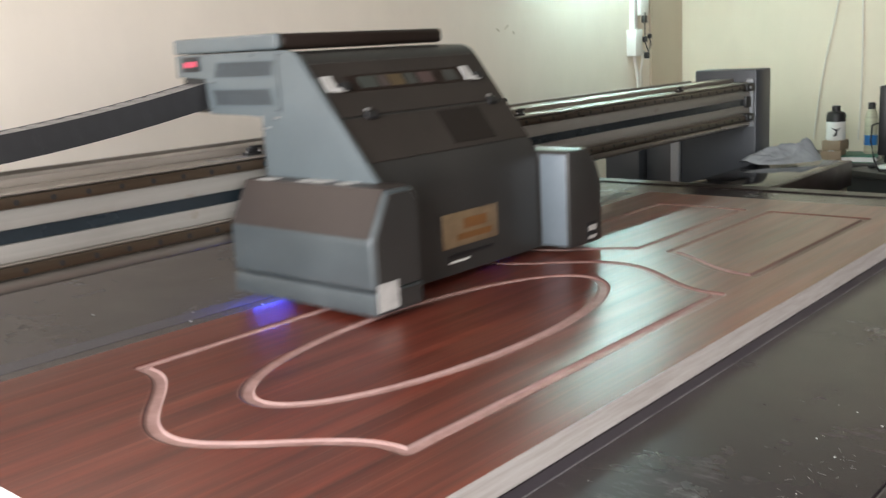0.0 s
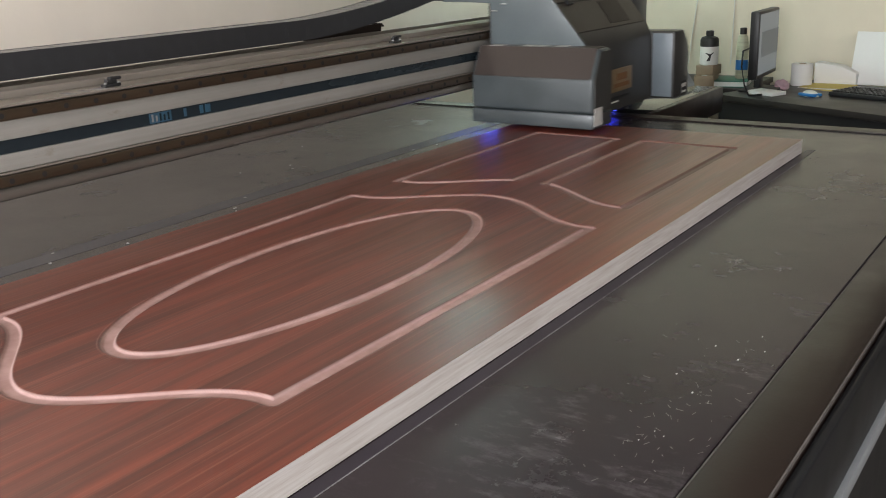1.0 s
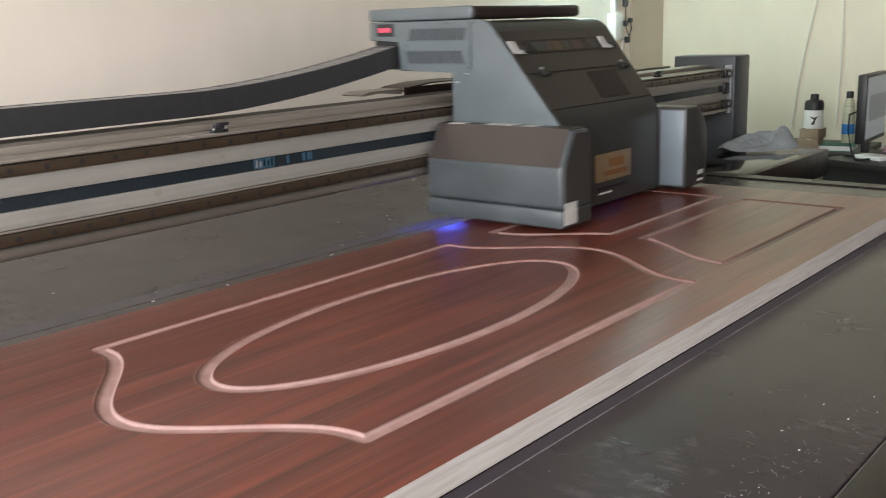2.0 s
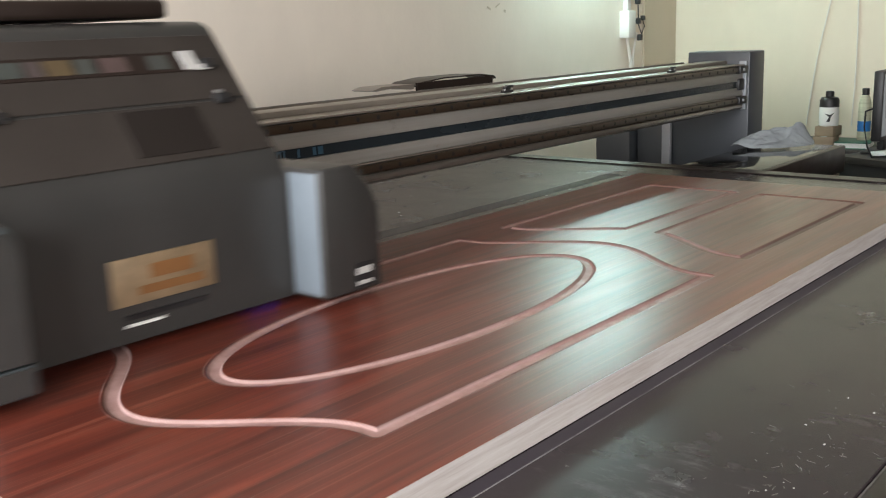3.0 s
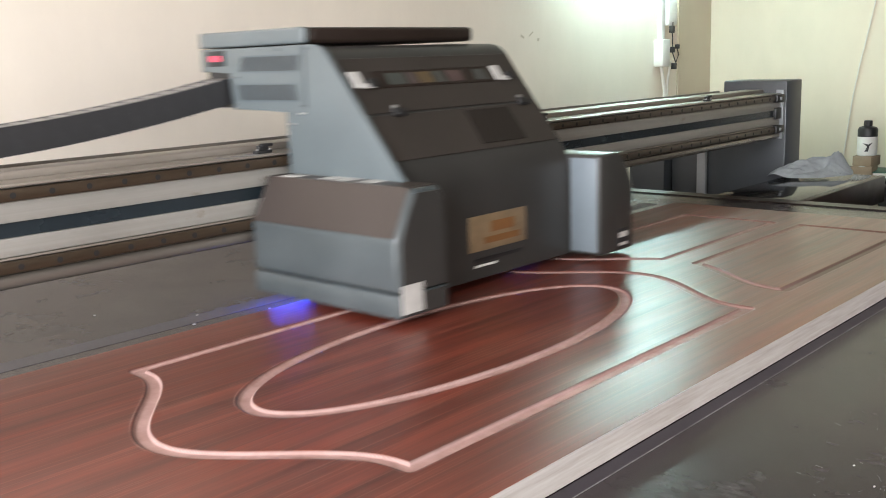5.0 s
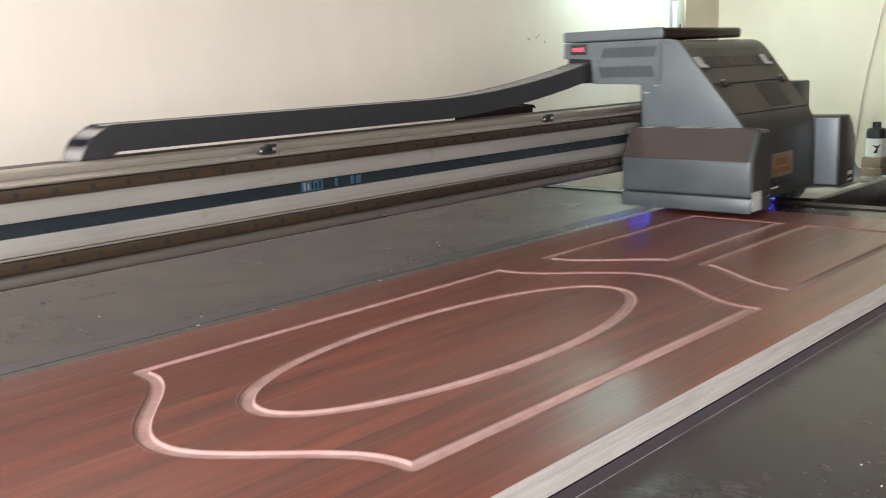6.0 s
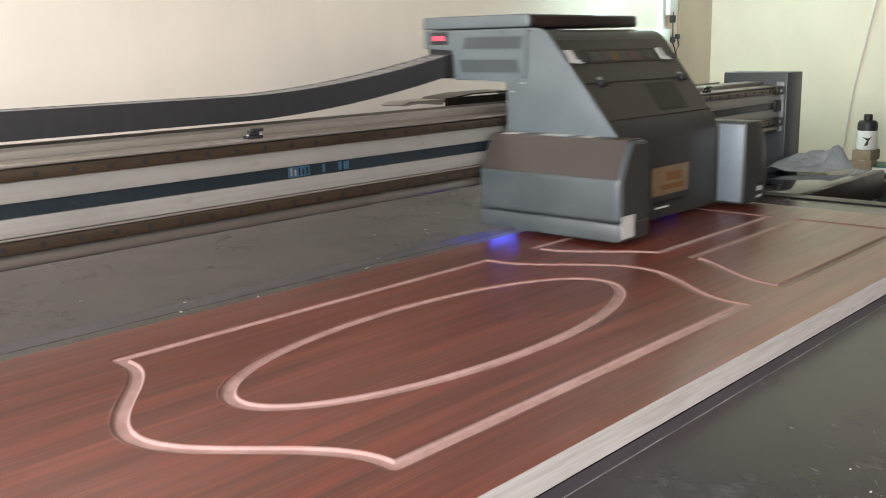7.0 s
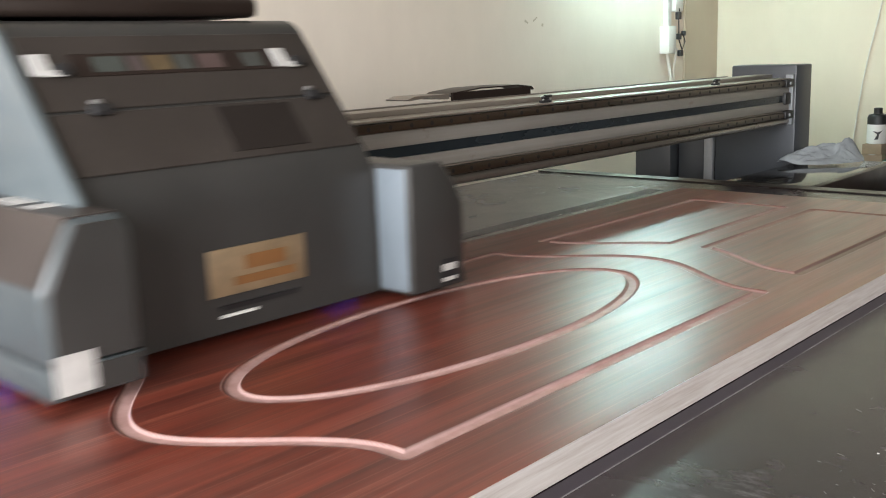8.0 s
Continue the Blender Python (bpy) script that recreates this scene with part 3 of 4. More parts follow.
def print_carriage():
    c = thing("print_carriage", "slate-grey and smoked-brown printhead carriage hung on the gantry rails", "printer carriage")
    upper = prism([(0, 0.986), (0, 1.073), (0.042, 1.15), (0.104, 1.15), (0.117, 1.128), (0.117, 0.986)], "y", 0.495, 0.863, 0.009, 3)
    left = part("lamp_module", upper, DIM_SLATE, c, "slate-grey lamp housing with sloped shoulder")
    # sheet that paints the ceiling's brown reflection on the slate shoulder
    part("shoulder", prism([(0.0005, 1.0755), (0.042, 1.1512), (0.1, 1.1512), (0.1, 1.15), (0.0425, 1.1495), (0.002, 1.0745)], "y", 0.503, 0.855, 0.0), SHOULDER_REFLECTION, left, "sloped shoulder, brown ceiling reflection painted in", False)
    # thin plates that carry the front face's shade as a darker colour
    part("front_shade", prism([(0.009, 0.987), (0.009, 1.07), (0.047, 1.143), (0.1, 1.143), (0.1115, 1.124), (0.1115, 0.987)], "y", 0.493, 0.4965, 0.001, 1), SHADED_SLATE, left, "front face of the slate housing, shade painted in")
    part("skirt_shade", box(0.006, 0.112, 0.493, 0.4965, 0.949, 0.9815, 0.001, 1), SHADED_SLATE, left, "front face of the slate housing, shade painted in")
    part("skirt", box(0, 0.117, 0.495, 0.863, 0.946, 0.9845, 0.004), DIM_SLATE, left)
    part("sticker", box(0.006, 0.054, 0.4918, 0.4932, 0.953, 1.0, 0), OFFWHITE, left, "worn white sticker", False)
    part("corner_label", box(0.046, 0.075, 0.79, 0.83, 1.1505, 1.1522), OFFWHITE, left, "scuffed pale label", False)
    for y in (0.6, 0.66, 0.7):
        part("scuffed_tape", box(0.055, 0.09, y, y + 0.035, 1.1505, 1.1518), OFFWHITE, left, "worn tape strip", False)
    part("uv_lamp", box(0.03, 0.11, 0.842, 0.861, 0.9452, 0.9459), UV, left, "glowing violet-blue lamp strip", False)
    outline = [(0.58, 0.946)] + bend((0.58, 0.946), (0.58, 1.15), (0.752, 1.375), 0.035) + bend((0.58, 1.15), (0.752, 1.375), (0.862, 1.378), 0.03) + [(0.862, 1.378), (0.862, 0.946)]
    # front housing and right module: shade is part of their colour
    part("body", prism(outline, "x", 0.1, 0.585), SHADED_SLATE, c, "slate front housing bent from one sheet, shade painted in")
    # lid plates tinted brown for what the slope reflects
    part("lower_lid", on_slope(0.108, 0.58, 0.13, 0.462, 0.0, 0.003), LID_REFLECTION, c, "sloping lid, brown reflection painted in")
    part("upper_lid", on_slope(0.108, 0.58, 0.478, 0.9, 0.0, 0.003), LID_REFLECTION, c, "sloping lid, brown reflection painted in")
    part("window", on_slope(0.352, 0.482, 0.17, 0.44, 0.0028, 0.0012), TINT, c, "dark tinted window")
    part("marking_strip", on_slope(0.17, 0.5, 0.66, 0.79, 0.0028, 0.0012), COVER, c, "dark strip with small colour labels")
    tones = ((0.2, 0.245, (0.13, 0.155, 0.13)), (0.252, 0.275, (0.19, 0.13, 0.12)), (0.28, 0.318, (0.28, 0.18, 0.06)), (0.325, 0.352, (0.14, 0.155, 0.13)), (0.362, 0.405, (0.22, 0.125, 0.11)), (0.44, 0.475, (0.13, 0.14, 0.12)))
    for x0, x1, tone in tones:
        m = surface("colour_label", tuple(0.26 * c + 0.012 for c in tone), 0.6, vary=0.2, scale=60)
        part("colour_label", on_slope(x0, x1, 0.68, 0.77, 0.004, 0.0008, 0), m, c, "small coloured label", False)
    for x0 in (0.112, 0.497):
        h = part("hinge", on_slope(x0, x0 + 0.027, 0.67, 0.79, 0.0028, 0.004), OFFWHITE, c, "pale grey plastic catch")
        part("hook", on_slope(x0 + 0.012, x0 + 0.042, 0.655, 0.69, 0.0068, 0.003), OFFWHITE, h, "bent white wire hook")
        part("knob", on_slope(x0 + 0.032, x0 + 0.052, 0.66, 0.72, 0.004, 0.009), BLACK, h)
    for x0 in (0.165, 0.52):
        h = part("latch", on_slope(x0, x0 + 0.03, 0.435, 0.495, 0.0028, 0.008, 0.003), BLACK, c, "black lid latch")
        part("latch_tongue", on_slope(x0 + 0.007, x0 + 0.021, 0.497, 0.525, 0.0032, 0.005, 0.002), STEEL, h)
    plate = part("badge_plate", box(0.27, 0.437, 0.577, 0.581, 0.998, 1.064, 0.0012), BRASS, c, "orange-brown metal badge plate")
    dark = surface("badge_print", (0.2, 0.09, 0.03), 0.5, vary=0.2)
    part("badge_shape", box(0.33, 0.4, 0.5762, 0.5775, 1.03, 1.05, 0.0), dark, plate, "", False)
    part("badge_shape", box(0.31, 0.415, 0.5762, 0.5775, 1.01, 1.022, 0.0), dark, plate, "", False)
    part("lettering_bar", box(0.287, 0.345, 0.5775, 0.5805, 0.968, 0.972), WHITE, c, "thin white lettering bar", False)
    part("lettering_bar", box(0.287, 0.42, 0.5775, 0.5805, 0.978, 0.985), BLACK, c, "black lettering bar", False)
    side = part("side_plate", prism([(0.556, 1.146), (0.738, 1.366), (0.752, 1.377), (0.775, 1.381), (1.108, 1.381), (1.108, 1.338), (1.014, 1.336), (1.01, 1.266), (0.848, 1.264), (0.852, 1.146)], "x", 0.088, 0.099, 0.002), SLATE, c, "slate-grey bent side plate")
    vent_mat = surface("vent_sheet", (0.088, 0.108, 0.118), 0.4, 0.1, vary=0.1)
    slot_mat = surface("vent_slot", (0.024, 0.026, 0.028), 0.6, vary=0.1)
    for z0, z1, lean in ((1.334, 1.366, -0.011), (1.281, 1.315, 0.011)):
        v = part("vent", prism([(0.812, z0), (0.812 + lean, z1), (0.985 + lean, z1), (0.985, z0)], "x", 0.0872, 0.0885), vent_mat, side, "louvred vent", False)
        for k in range(19):
            y = 0.818 + 0.0088 * k
            part("vent_slot", prism([(y, z0 + 0.003), (y + lean * 0.8, z1 - 0.003), (y + 0.0042 + lean * 0.8, z1 - 0.003), (y + 0.0042, z0 + 0.003)], "x", 0.0864, 0.0871), slot_mat, v, "", False)
    part("seam", box(0.0872, 0.0885, 0.794, 0.796, 1.27, 1.378), slot_mat, side, "dark panel seam", False)
    for y, z in ((0.786, 1.374), (0.804, 1.274), (1.0, 1.276), (0.99, 1.326)):
        part("rivet", box(0.0866, 0.0885, y - 0.002, y + 0.002, z - 0.002, z + 0.002, 0.0008), BLACK, side)
    disp = part("display", box(0.085, 0.0885, 1.03, 1.084, 1.348, 1.377, 0.001), BLACK, side, "small red digital display")
    for k in range(4):
        part("digit_bar", box(0.0842, 0.0852, 1.039 + 0.01 * k, 1.0445 + 0.01 * k, 1.357, 1.368), LED, disp, "red digit bar", False)
    for y, z in ((0.8, 1.262), (0.83, 1.243)):
        part("screw", box(0.086, 0.089, y, y + 0.016, z - 0.0035, z, 0.001), STEEL, side, "bright screw")
    part("rear_housing", box(0.1, 0.56, 0.864, 1.104, 1.268, 1.376, 0.004), CHARCOAL, c)
    lid = part("top_box", box(0.1, 0.545, 0.79, 1.108, 1.382, 1.411, 0.009, 3), COVER, c, "black top box")
    # left face of the top box, its brighter reflection painted as slate
    part("lit_end", box(0.085, 0.0995, 0.79, 1.108, 1.383, 1.412, 0.005, 3), SLATE, lid, "left face of the top box, reflection painted in slate-grey")
    right = part("right_module", prism([(0.586, 0.946), (0.586, 1.15), (0.66, 1.15), (0.69, 1.118), (0.71, 1.078), (0.71, 0.946)], "y", 0.505, 0.863, 0.006, 3), SHADED_SLATE, c, "slate lamp housing with chamfered top, shade painted in")
    # window light on the module's left face, laid on as a pale sheet
    part("lit_side", box(0.5835, 0.5862, 0.512, 0.575, 0.952, 1.143, 0.001), LIT_SLATE, right, "slate-grey side face, window light painted in")
    lab = part("warning_label", box(0.65, 0.687, 0.5038, 0.5052, 0.953, 0.993), BLACK, right, "small white and blue warning label", False)
    part("label_band", box(0.653, 0.684, 0.5028, 0.5036, 0.974, 0.985), OFFWHITE, lab, "", False)
    part("label_band", box(0.653, 0.684, 0.5028, 0.5036, 0.957, 0.963), OFFWHITE, lab, "", False)
    part("uv_lamp", box(0.655, 0.665, 0.73, 0.8, 0.9453, 0.9462), UV_DIM, right, "glowing violet-blue lamp strip", False)
    part("bearing_block", box(0.14, 0.56, 0.8645, 0.8675, 1.15, 1.19, 0.0), STEEL, c, "", False)
    part("bearing_block", box(0.14, 0.56, 0.8645, 0.8675, 1.05, 1.08, 0.0), STEEL, c, "", False)
    return c


carriage = print_carriage()

# ---------------------------------------------------------------- cable chain
PITCH, LINKS, RADIUS, CHAIN_Z = 0.036, 50, 0.062, 1.233


def chain_link_mesh(out, plastic, bar):
    """One link: two side plates with rounded ends that lap over the next link's, and a bar above and below."""
    bm = bmesh.new()
    ends = [(0.0245, -0.0215), (0.0245, 0.0215), (0.022, 0.024), (-0.022, 0.024), (-0.0245, 0.0215), (-0.0245, -0.0215), (-0.022, -0.024), (0.022, -0.024)]
    for y in (-0.035 - out, 0.032 + out):
        low = [bm.verts.new((u, y, v)) for u, v in ends]
        high = [bm.verts.new((u, y + 0.003, v)) for u, v in ends]
        bm.faces.new(low)
        bm.faces.new(high[::-1])
        for i in range(len(ends)):
            j = (i + 1) % len(ends)
            bm.faces.new((low[i], low[j], high[j], high[i]))
    for z in (-0.0235, 0.02):
        box(-0.0115, 0.0115, -0.0318, 0.0318, z, z + 0.0035, bm=bm)
    mesh = finish_plain(bm, "link", plastic)
    mesh.materials.append(bar)
    for f in mesh.polygons:
        f.material_index = 1 if all(abs(mesh.vertices[i].co.y) < 0.0319 for i in f.vertices) else 0
    return mesh


def cable_chain():
    c = thing("cable_chain", "dark plastic drag chain running along the gantry to the carriage", "cable chain")
    plastic = surface("chain_plastic", (0.026, 0.026, 0.028), 0.42, vary=0.2, scale=30)
    bar = surface("chain_crossbar", (0.2, 0.19, 0.185), 0.5, vary=0.15)
    meshes = [chain_link_mesh(out, plastic, bar) for out in (0.0, 0.0007)]
    made = []
    for k in range(LINKS):
        link = new("link", meshes[k % 2])
        link.parent = c
        made.append(link)
    return made


links = cable_chain()

# ---------------------------------------------------------------- rear bits on the gantry


def bent_bracket():
    b = thing("sheet_bracket", "bent dark sheet-metal bracket on the rear edge of the gantry", "bracket")
    line = [(1.52, 1.212), (1.55, 1.222), (1.64, 1.229), (1.8, 1.229), (1.86, 1.222), (1.87, 1.214), (1.866, 1.212), (1.85, 1.218), (1.79, 1.2255), (1.64, 1.2255), (1.55, 1.218), (1.53, 1.21)]
    line = [(x, z - 0.006) for x, z in line]
    part("cover", prism(line, "y", 1.125, 1.22, 0.0), COVER, b, "dark bent cover")
    part("web", box(1.53, 1.85, 1.122, 1.128, 1.15, 1.2155), COVER, b, "", False)
    part("tab", prism([(1.37, 1.206), (1.4, 1.213), (1.52, 1.213), (1.52, 1.2), (1.505, 1.2), (1.45, 1.208), (1.38, 1.203)], "y", 1.125, 1.2, 0.0), LIP, b, "bare metal tab")
    return b


bent_bracket()

# ---------------------------------------------------------------- service things


def crumpled_rag():
    bm = bmesh.new()
    nx, ny = 46, 34
    grid = []
    for j in range(ny):
        row = []
        for i in range(nx):
            u, v = 2 * i / (nx - 1) - 1, 2 * j / (ny - 1) - 1
            r = math.sqrt(u * u + v * v)
            k = max(abs(u), abs(v)) / r if r > 1e-6 else 1
            u, v = u * k, v * k
            edge = max(0.0, 1 - u * u - v * v)
            p = Vector((u * 1.5 + 3.1, v * 1.2, 0.3))
            crease = 1 - abs(noise.noise(Vector((p.x * 1.6, p.y * 3.4, 2.0)))) * 3
            small = noise.noise(p * 6.0)
            z = 0.004
            for cu, cv, turn, high, wide in ((0.7, 0.15, 1.0, 0.066, 0.26), (0.4, 0.0, 0.15, 0.046, 0.3), (-0.2, 0.05, 0.1, 0.036, 0.4), (0.3, 0.5, -0.5, 0.046, 0.2), (-0.55, -0.1, 0.2, 0.026, 0.4)):
                du, dv = u - cu, v - cv
                across, along = du * math.sin(turn) - dv * math.cos(turn), du * math.cos(turn) + dv * math.sin(turn)
                z = max(z, high * math.exp(-(across / wide) ** 2 - (along / 0.62) ** 2))
            z = z + edge ** 0.5 * (0.014 + 0.01 * crease + 0.002 * small)
            spread = 1 + 0.1 * noise.noise(Vector((u * 0.9, v * 0.9, 7)))
            row.append(bm.verts.new((u * 0.15 * spread, v * 0.085 * spread, max(0.002, z))))
        grid.append(row)
    for a, b in zip(grid, grid[1:]):
        for i in range(nx - 1):
            bm.faces.new((a[i], a[i + 1], b[i + 1], b[i]))
    ob = part("rag", bm, CLOTH)
    for f in ob.data.polygons:
        f.use_smooth = True
    ob.matrix_basis = pose(3.02, 0.775, TOP, 0, 0, -42)
    return tagged(ob, "crumpled grey cleaning rag on the station top", "rag")


crumpled_rag()


def crumbs():
    """Print dust and chips lying on the rear of the bed."""
    rng = random.Random(4)
    bm = bmesh.new()
    spots = [(1.4, 1.085), (1.37, 1.05), (0.78, 0.82), (0.62, 0.95), (0.58, 0.9), (1.0, 0.87), (1.9, 0.9)]
    spots += [(rng.uniform(-0.3, 2.3), rng.uniform(0.8, 1.3)) for _ in range(16)] + [(rng.gauss(0.62, 0.12), rng.gauss(-0.24, 0.035)) for _ in range(9)]
    for x, y in spots:
        k = 1.0 if y > 0 else 0.4
        w, d, h = k * rng.uniform(0.0015, 0.004), k * rng.uniform(0.001, 0.0025), k * rng.uniform(0.0008, 0.002)
        box(x - w, x + w, y - d, y + d, TOP, TOP + h, bm=bm)
    chips = tagged(part("dust_chips", bm, OFFWHITE, None, "", False), "pale print dust and chips on the black bed", "dust", "", "stuff")
    bm = bmesh.new()
    for _ in range(90):
        x, y, turn = rng.gauss(0.56, 0.12), rng.gauss(-0.255, 0.04), rng.gauss(0.4, 0.6)
        if not -0.31 < y < -0.04:
            continue
        half, thin = rng.uniform(0.001, 0.005), rng.uniform(0.0002, 0.00045)
        old = set(bm.verts)
        box(-half, half, -thin, thin, 0, 0.0003, bm=bm)
        fresh = [v for v in bm.verts if v not in old]
        bmesh.ops.transform(bm, matrix=pose(x, y, TOP, 0, 0, math.degrees(turn)), verts=fresh)
    scratches = tagged(part("scratch_marks", bm, SCUFF, None, "", False), "fine pale scratches on the worn bed edge", "scratches", "", "stuff")
    return chips, scratches


crumbs()


def desk():
    d = thing("desk", "dark office desk with a black front panel and cluttered top", "desk", at=(3.95, 0.87, 0), rz=-113.6)
    part("desktop", box(0, 1.6, 0, 0.66, 0.722, 0.75, 0.003), DESKTOP, d, "grey-brown laminate top")
    part("front_panel", box(0.02, 1.58, 0.01, 0.03, 0.08, 0.722), BLACK, d, "black front panel", False)
    for x in (0.0, 1.57):
        part("side", box(x, x + 0.03, 0.03, 0.64, 0, 0.722), BLACK, d, "", False)
    return d


desk()


def side_table():
    d = thing("side_table", "dark side table holding ink bottles against the wall", "table", at=(0, 0, 0))
    part("top", box(4.12, 4.61, 0.8, 1.45, 0.725, 0.75, 0.003), DESKTOP, d)
    for x in (4.15, 4.57):
        for y in (0.83, 1.42):
            part("leg", box(x - 0.02, x + 0.02, y - 0.02, y + 0.02, 0, 0.725), BLACK, d, "", False)
    return d


side_table()


def monitor():
    m = thing("monitor", "black desktop monitor switched on, seen at a slant", "monitor", at=(4.14, 0.72, 0.75), rz=3)
    part("base", box(-0.1, 0.1, -0.08, 0.08, 0, 0.012, 0.005), BLACK, m)
    part("stand", box(-0.03, 0.03, 0.0, 0.03, 0.012, 0.12, 0.006), BLACK, m)
    shell = part("shell", box(-0.18, 0.18, -0.02, 0.02, 0.065, 0.36, 0.006), BLACK, m, "black plastic shell")
    scr = part("screen", box(-0.168, 0.168, -0.0215, -0.0195, 0.085, 0.347), SCREEN, m, "glowing grey screen", False)
    part("screen_window", box(-0.13, 0.168, -0.0225, -0.0217, 0.16, 0.27), SCREEN_BAR, scr, "dark picture window", False)
    part("cable", tube([(-0.1, 0.03, 0.2), (-0.16, 0.05, 0.19), (-0.21, 0.04, 0.13), (-0.225, 0.02, 0.05), (-0.22, 0.0, 0.004), (-0.16, -0.05, 0.004)], 0.004), BLACK, m, "black monitor cable")
    return m


monitor()


def ink_bottle():
    b = thing("ink_bottle", "white ink bottle with a black shoulder and cap", "bottle", at=(4.21, 0.995, 0.85))
    part("body", lathe([(0.04, 0), (0.043, 0.004), (0.043, 0.083), (0.0425, 0.085)]), WHITE, b, "white labelled body")
    part("shoulder", lathe([(0.0428, 0.085), (0.043, 0.115), (0.037, 0.127), (0.02, 0.132)]), BLACK, b)
    part("cap", lathe([(0.0185, 0.132), (0.0185, 0.154), (0.0155, 0.157)]), BLACK, b)
    mark = part("label_mark", prism([(-0.012, 0.02), (0.0, 0.042), (-0.02, 0.058), (0.004, 0.052), (0.022, 0.062), (0.008, 0.044), (0.004, 0.02)], "y", -0.0445, -0.0425), BLACK, b, "black printed shape", False)
    mark.matrix_basis = pose(0, 0, 0, 0, 0, -70)
    return b


ink_bottle()


def tall_bottle():
    b = thing("tall_bottle", "pale yellow bottle with blue label and black cap", "bottle", at=(4.3, 0.865, 0.75))
    part("body", lathe([(0.026, 0), (0.028, 0.005), (0.028, 0.19), (0.022, 0.222), (0.014, 0.235)]), PALEYELLOW, b, "pale yellow body")
    part("label", lathe([(0.0285, 0.07), (0.0288, 0.072), (0.0288, 0.115), (0.0285, 0.117)]), BLUE, b, "blue wrap label")
    part("cap", lathe([(0.016, 0.235), (0.016, 0.262), (0.013, 0.265)]), BLACK, b)
    return b


tall_bottle()
for x, y, z, w, d, h, rz in ((4.2, 1.0, 0.75, 0.13, 0.09, 0.055, 8), (4.21, 0.995, 0.805, 0.1, 0.085, 0.045, -4)):
    b = thing("cardboard_box", "small brown cardboard box under the ink bottle", "box", "boxes under the bottle", at=(x, y, z), rz=rz)
    part("carton", box(-w / 2, w / 2, -d / 2, d / 2, 0, h - 0.001, 0.002), CARD, b)
    part("tape", box(-w / 2 + 0.002, w / 2 - 0.002, -0.012, 0.012, h - 0.0012, h), OFFWHITE, b, "pale tape", False)

f = thing("green_folder", "dark green folder lying on the side table", "folder", at=(4.27, 0.955, 0.75), rz=-80)
part("cover", box(-0.05, 0.14, -0.11, 0.06, 0, 0.004, 0.001), GREEN, f, "", False)
part("pages", box(-0.045, 0.136, -0.105, 0.055, 0.004, 0.026), PAPER, f, "", False)
part("lid", box(-0.05, 0.14, -0.11, 0.06, 0.026, 0.03, 0.001), GREEN, f, "", False)


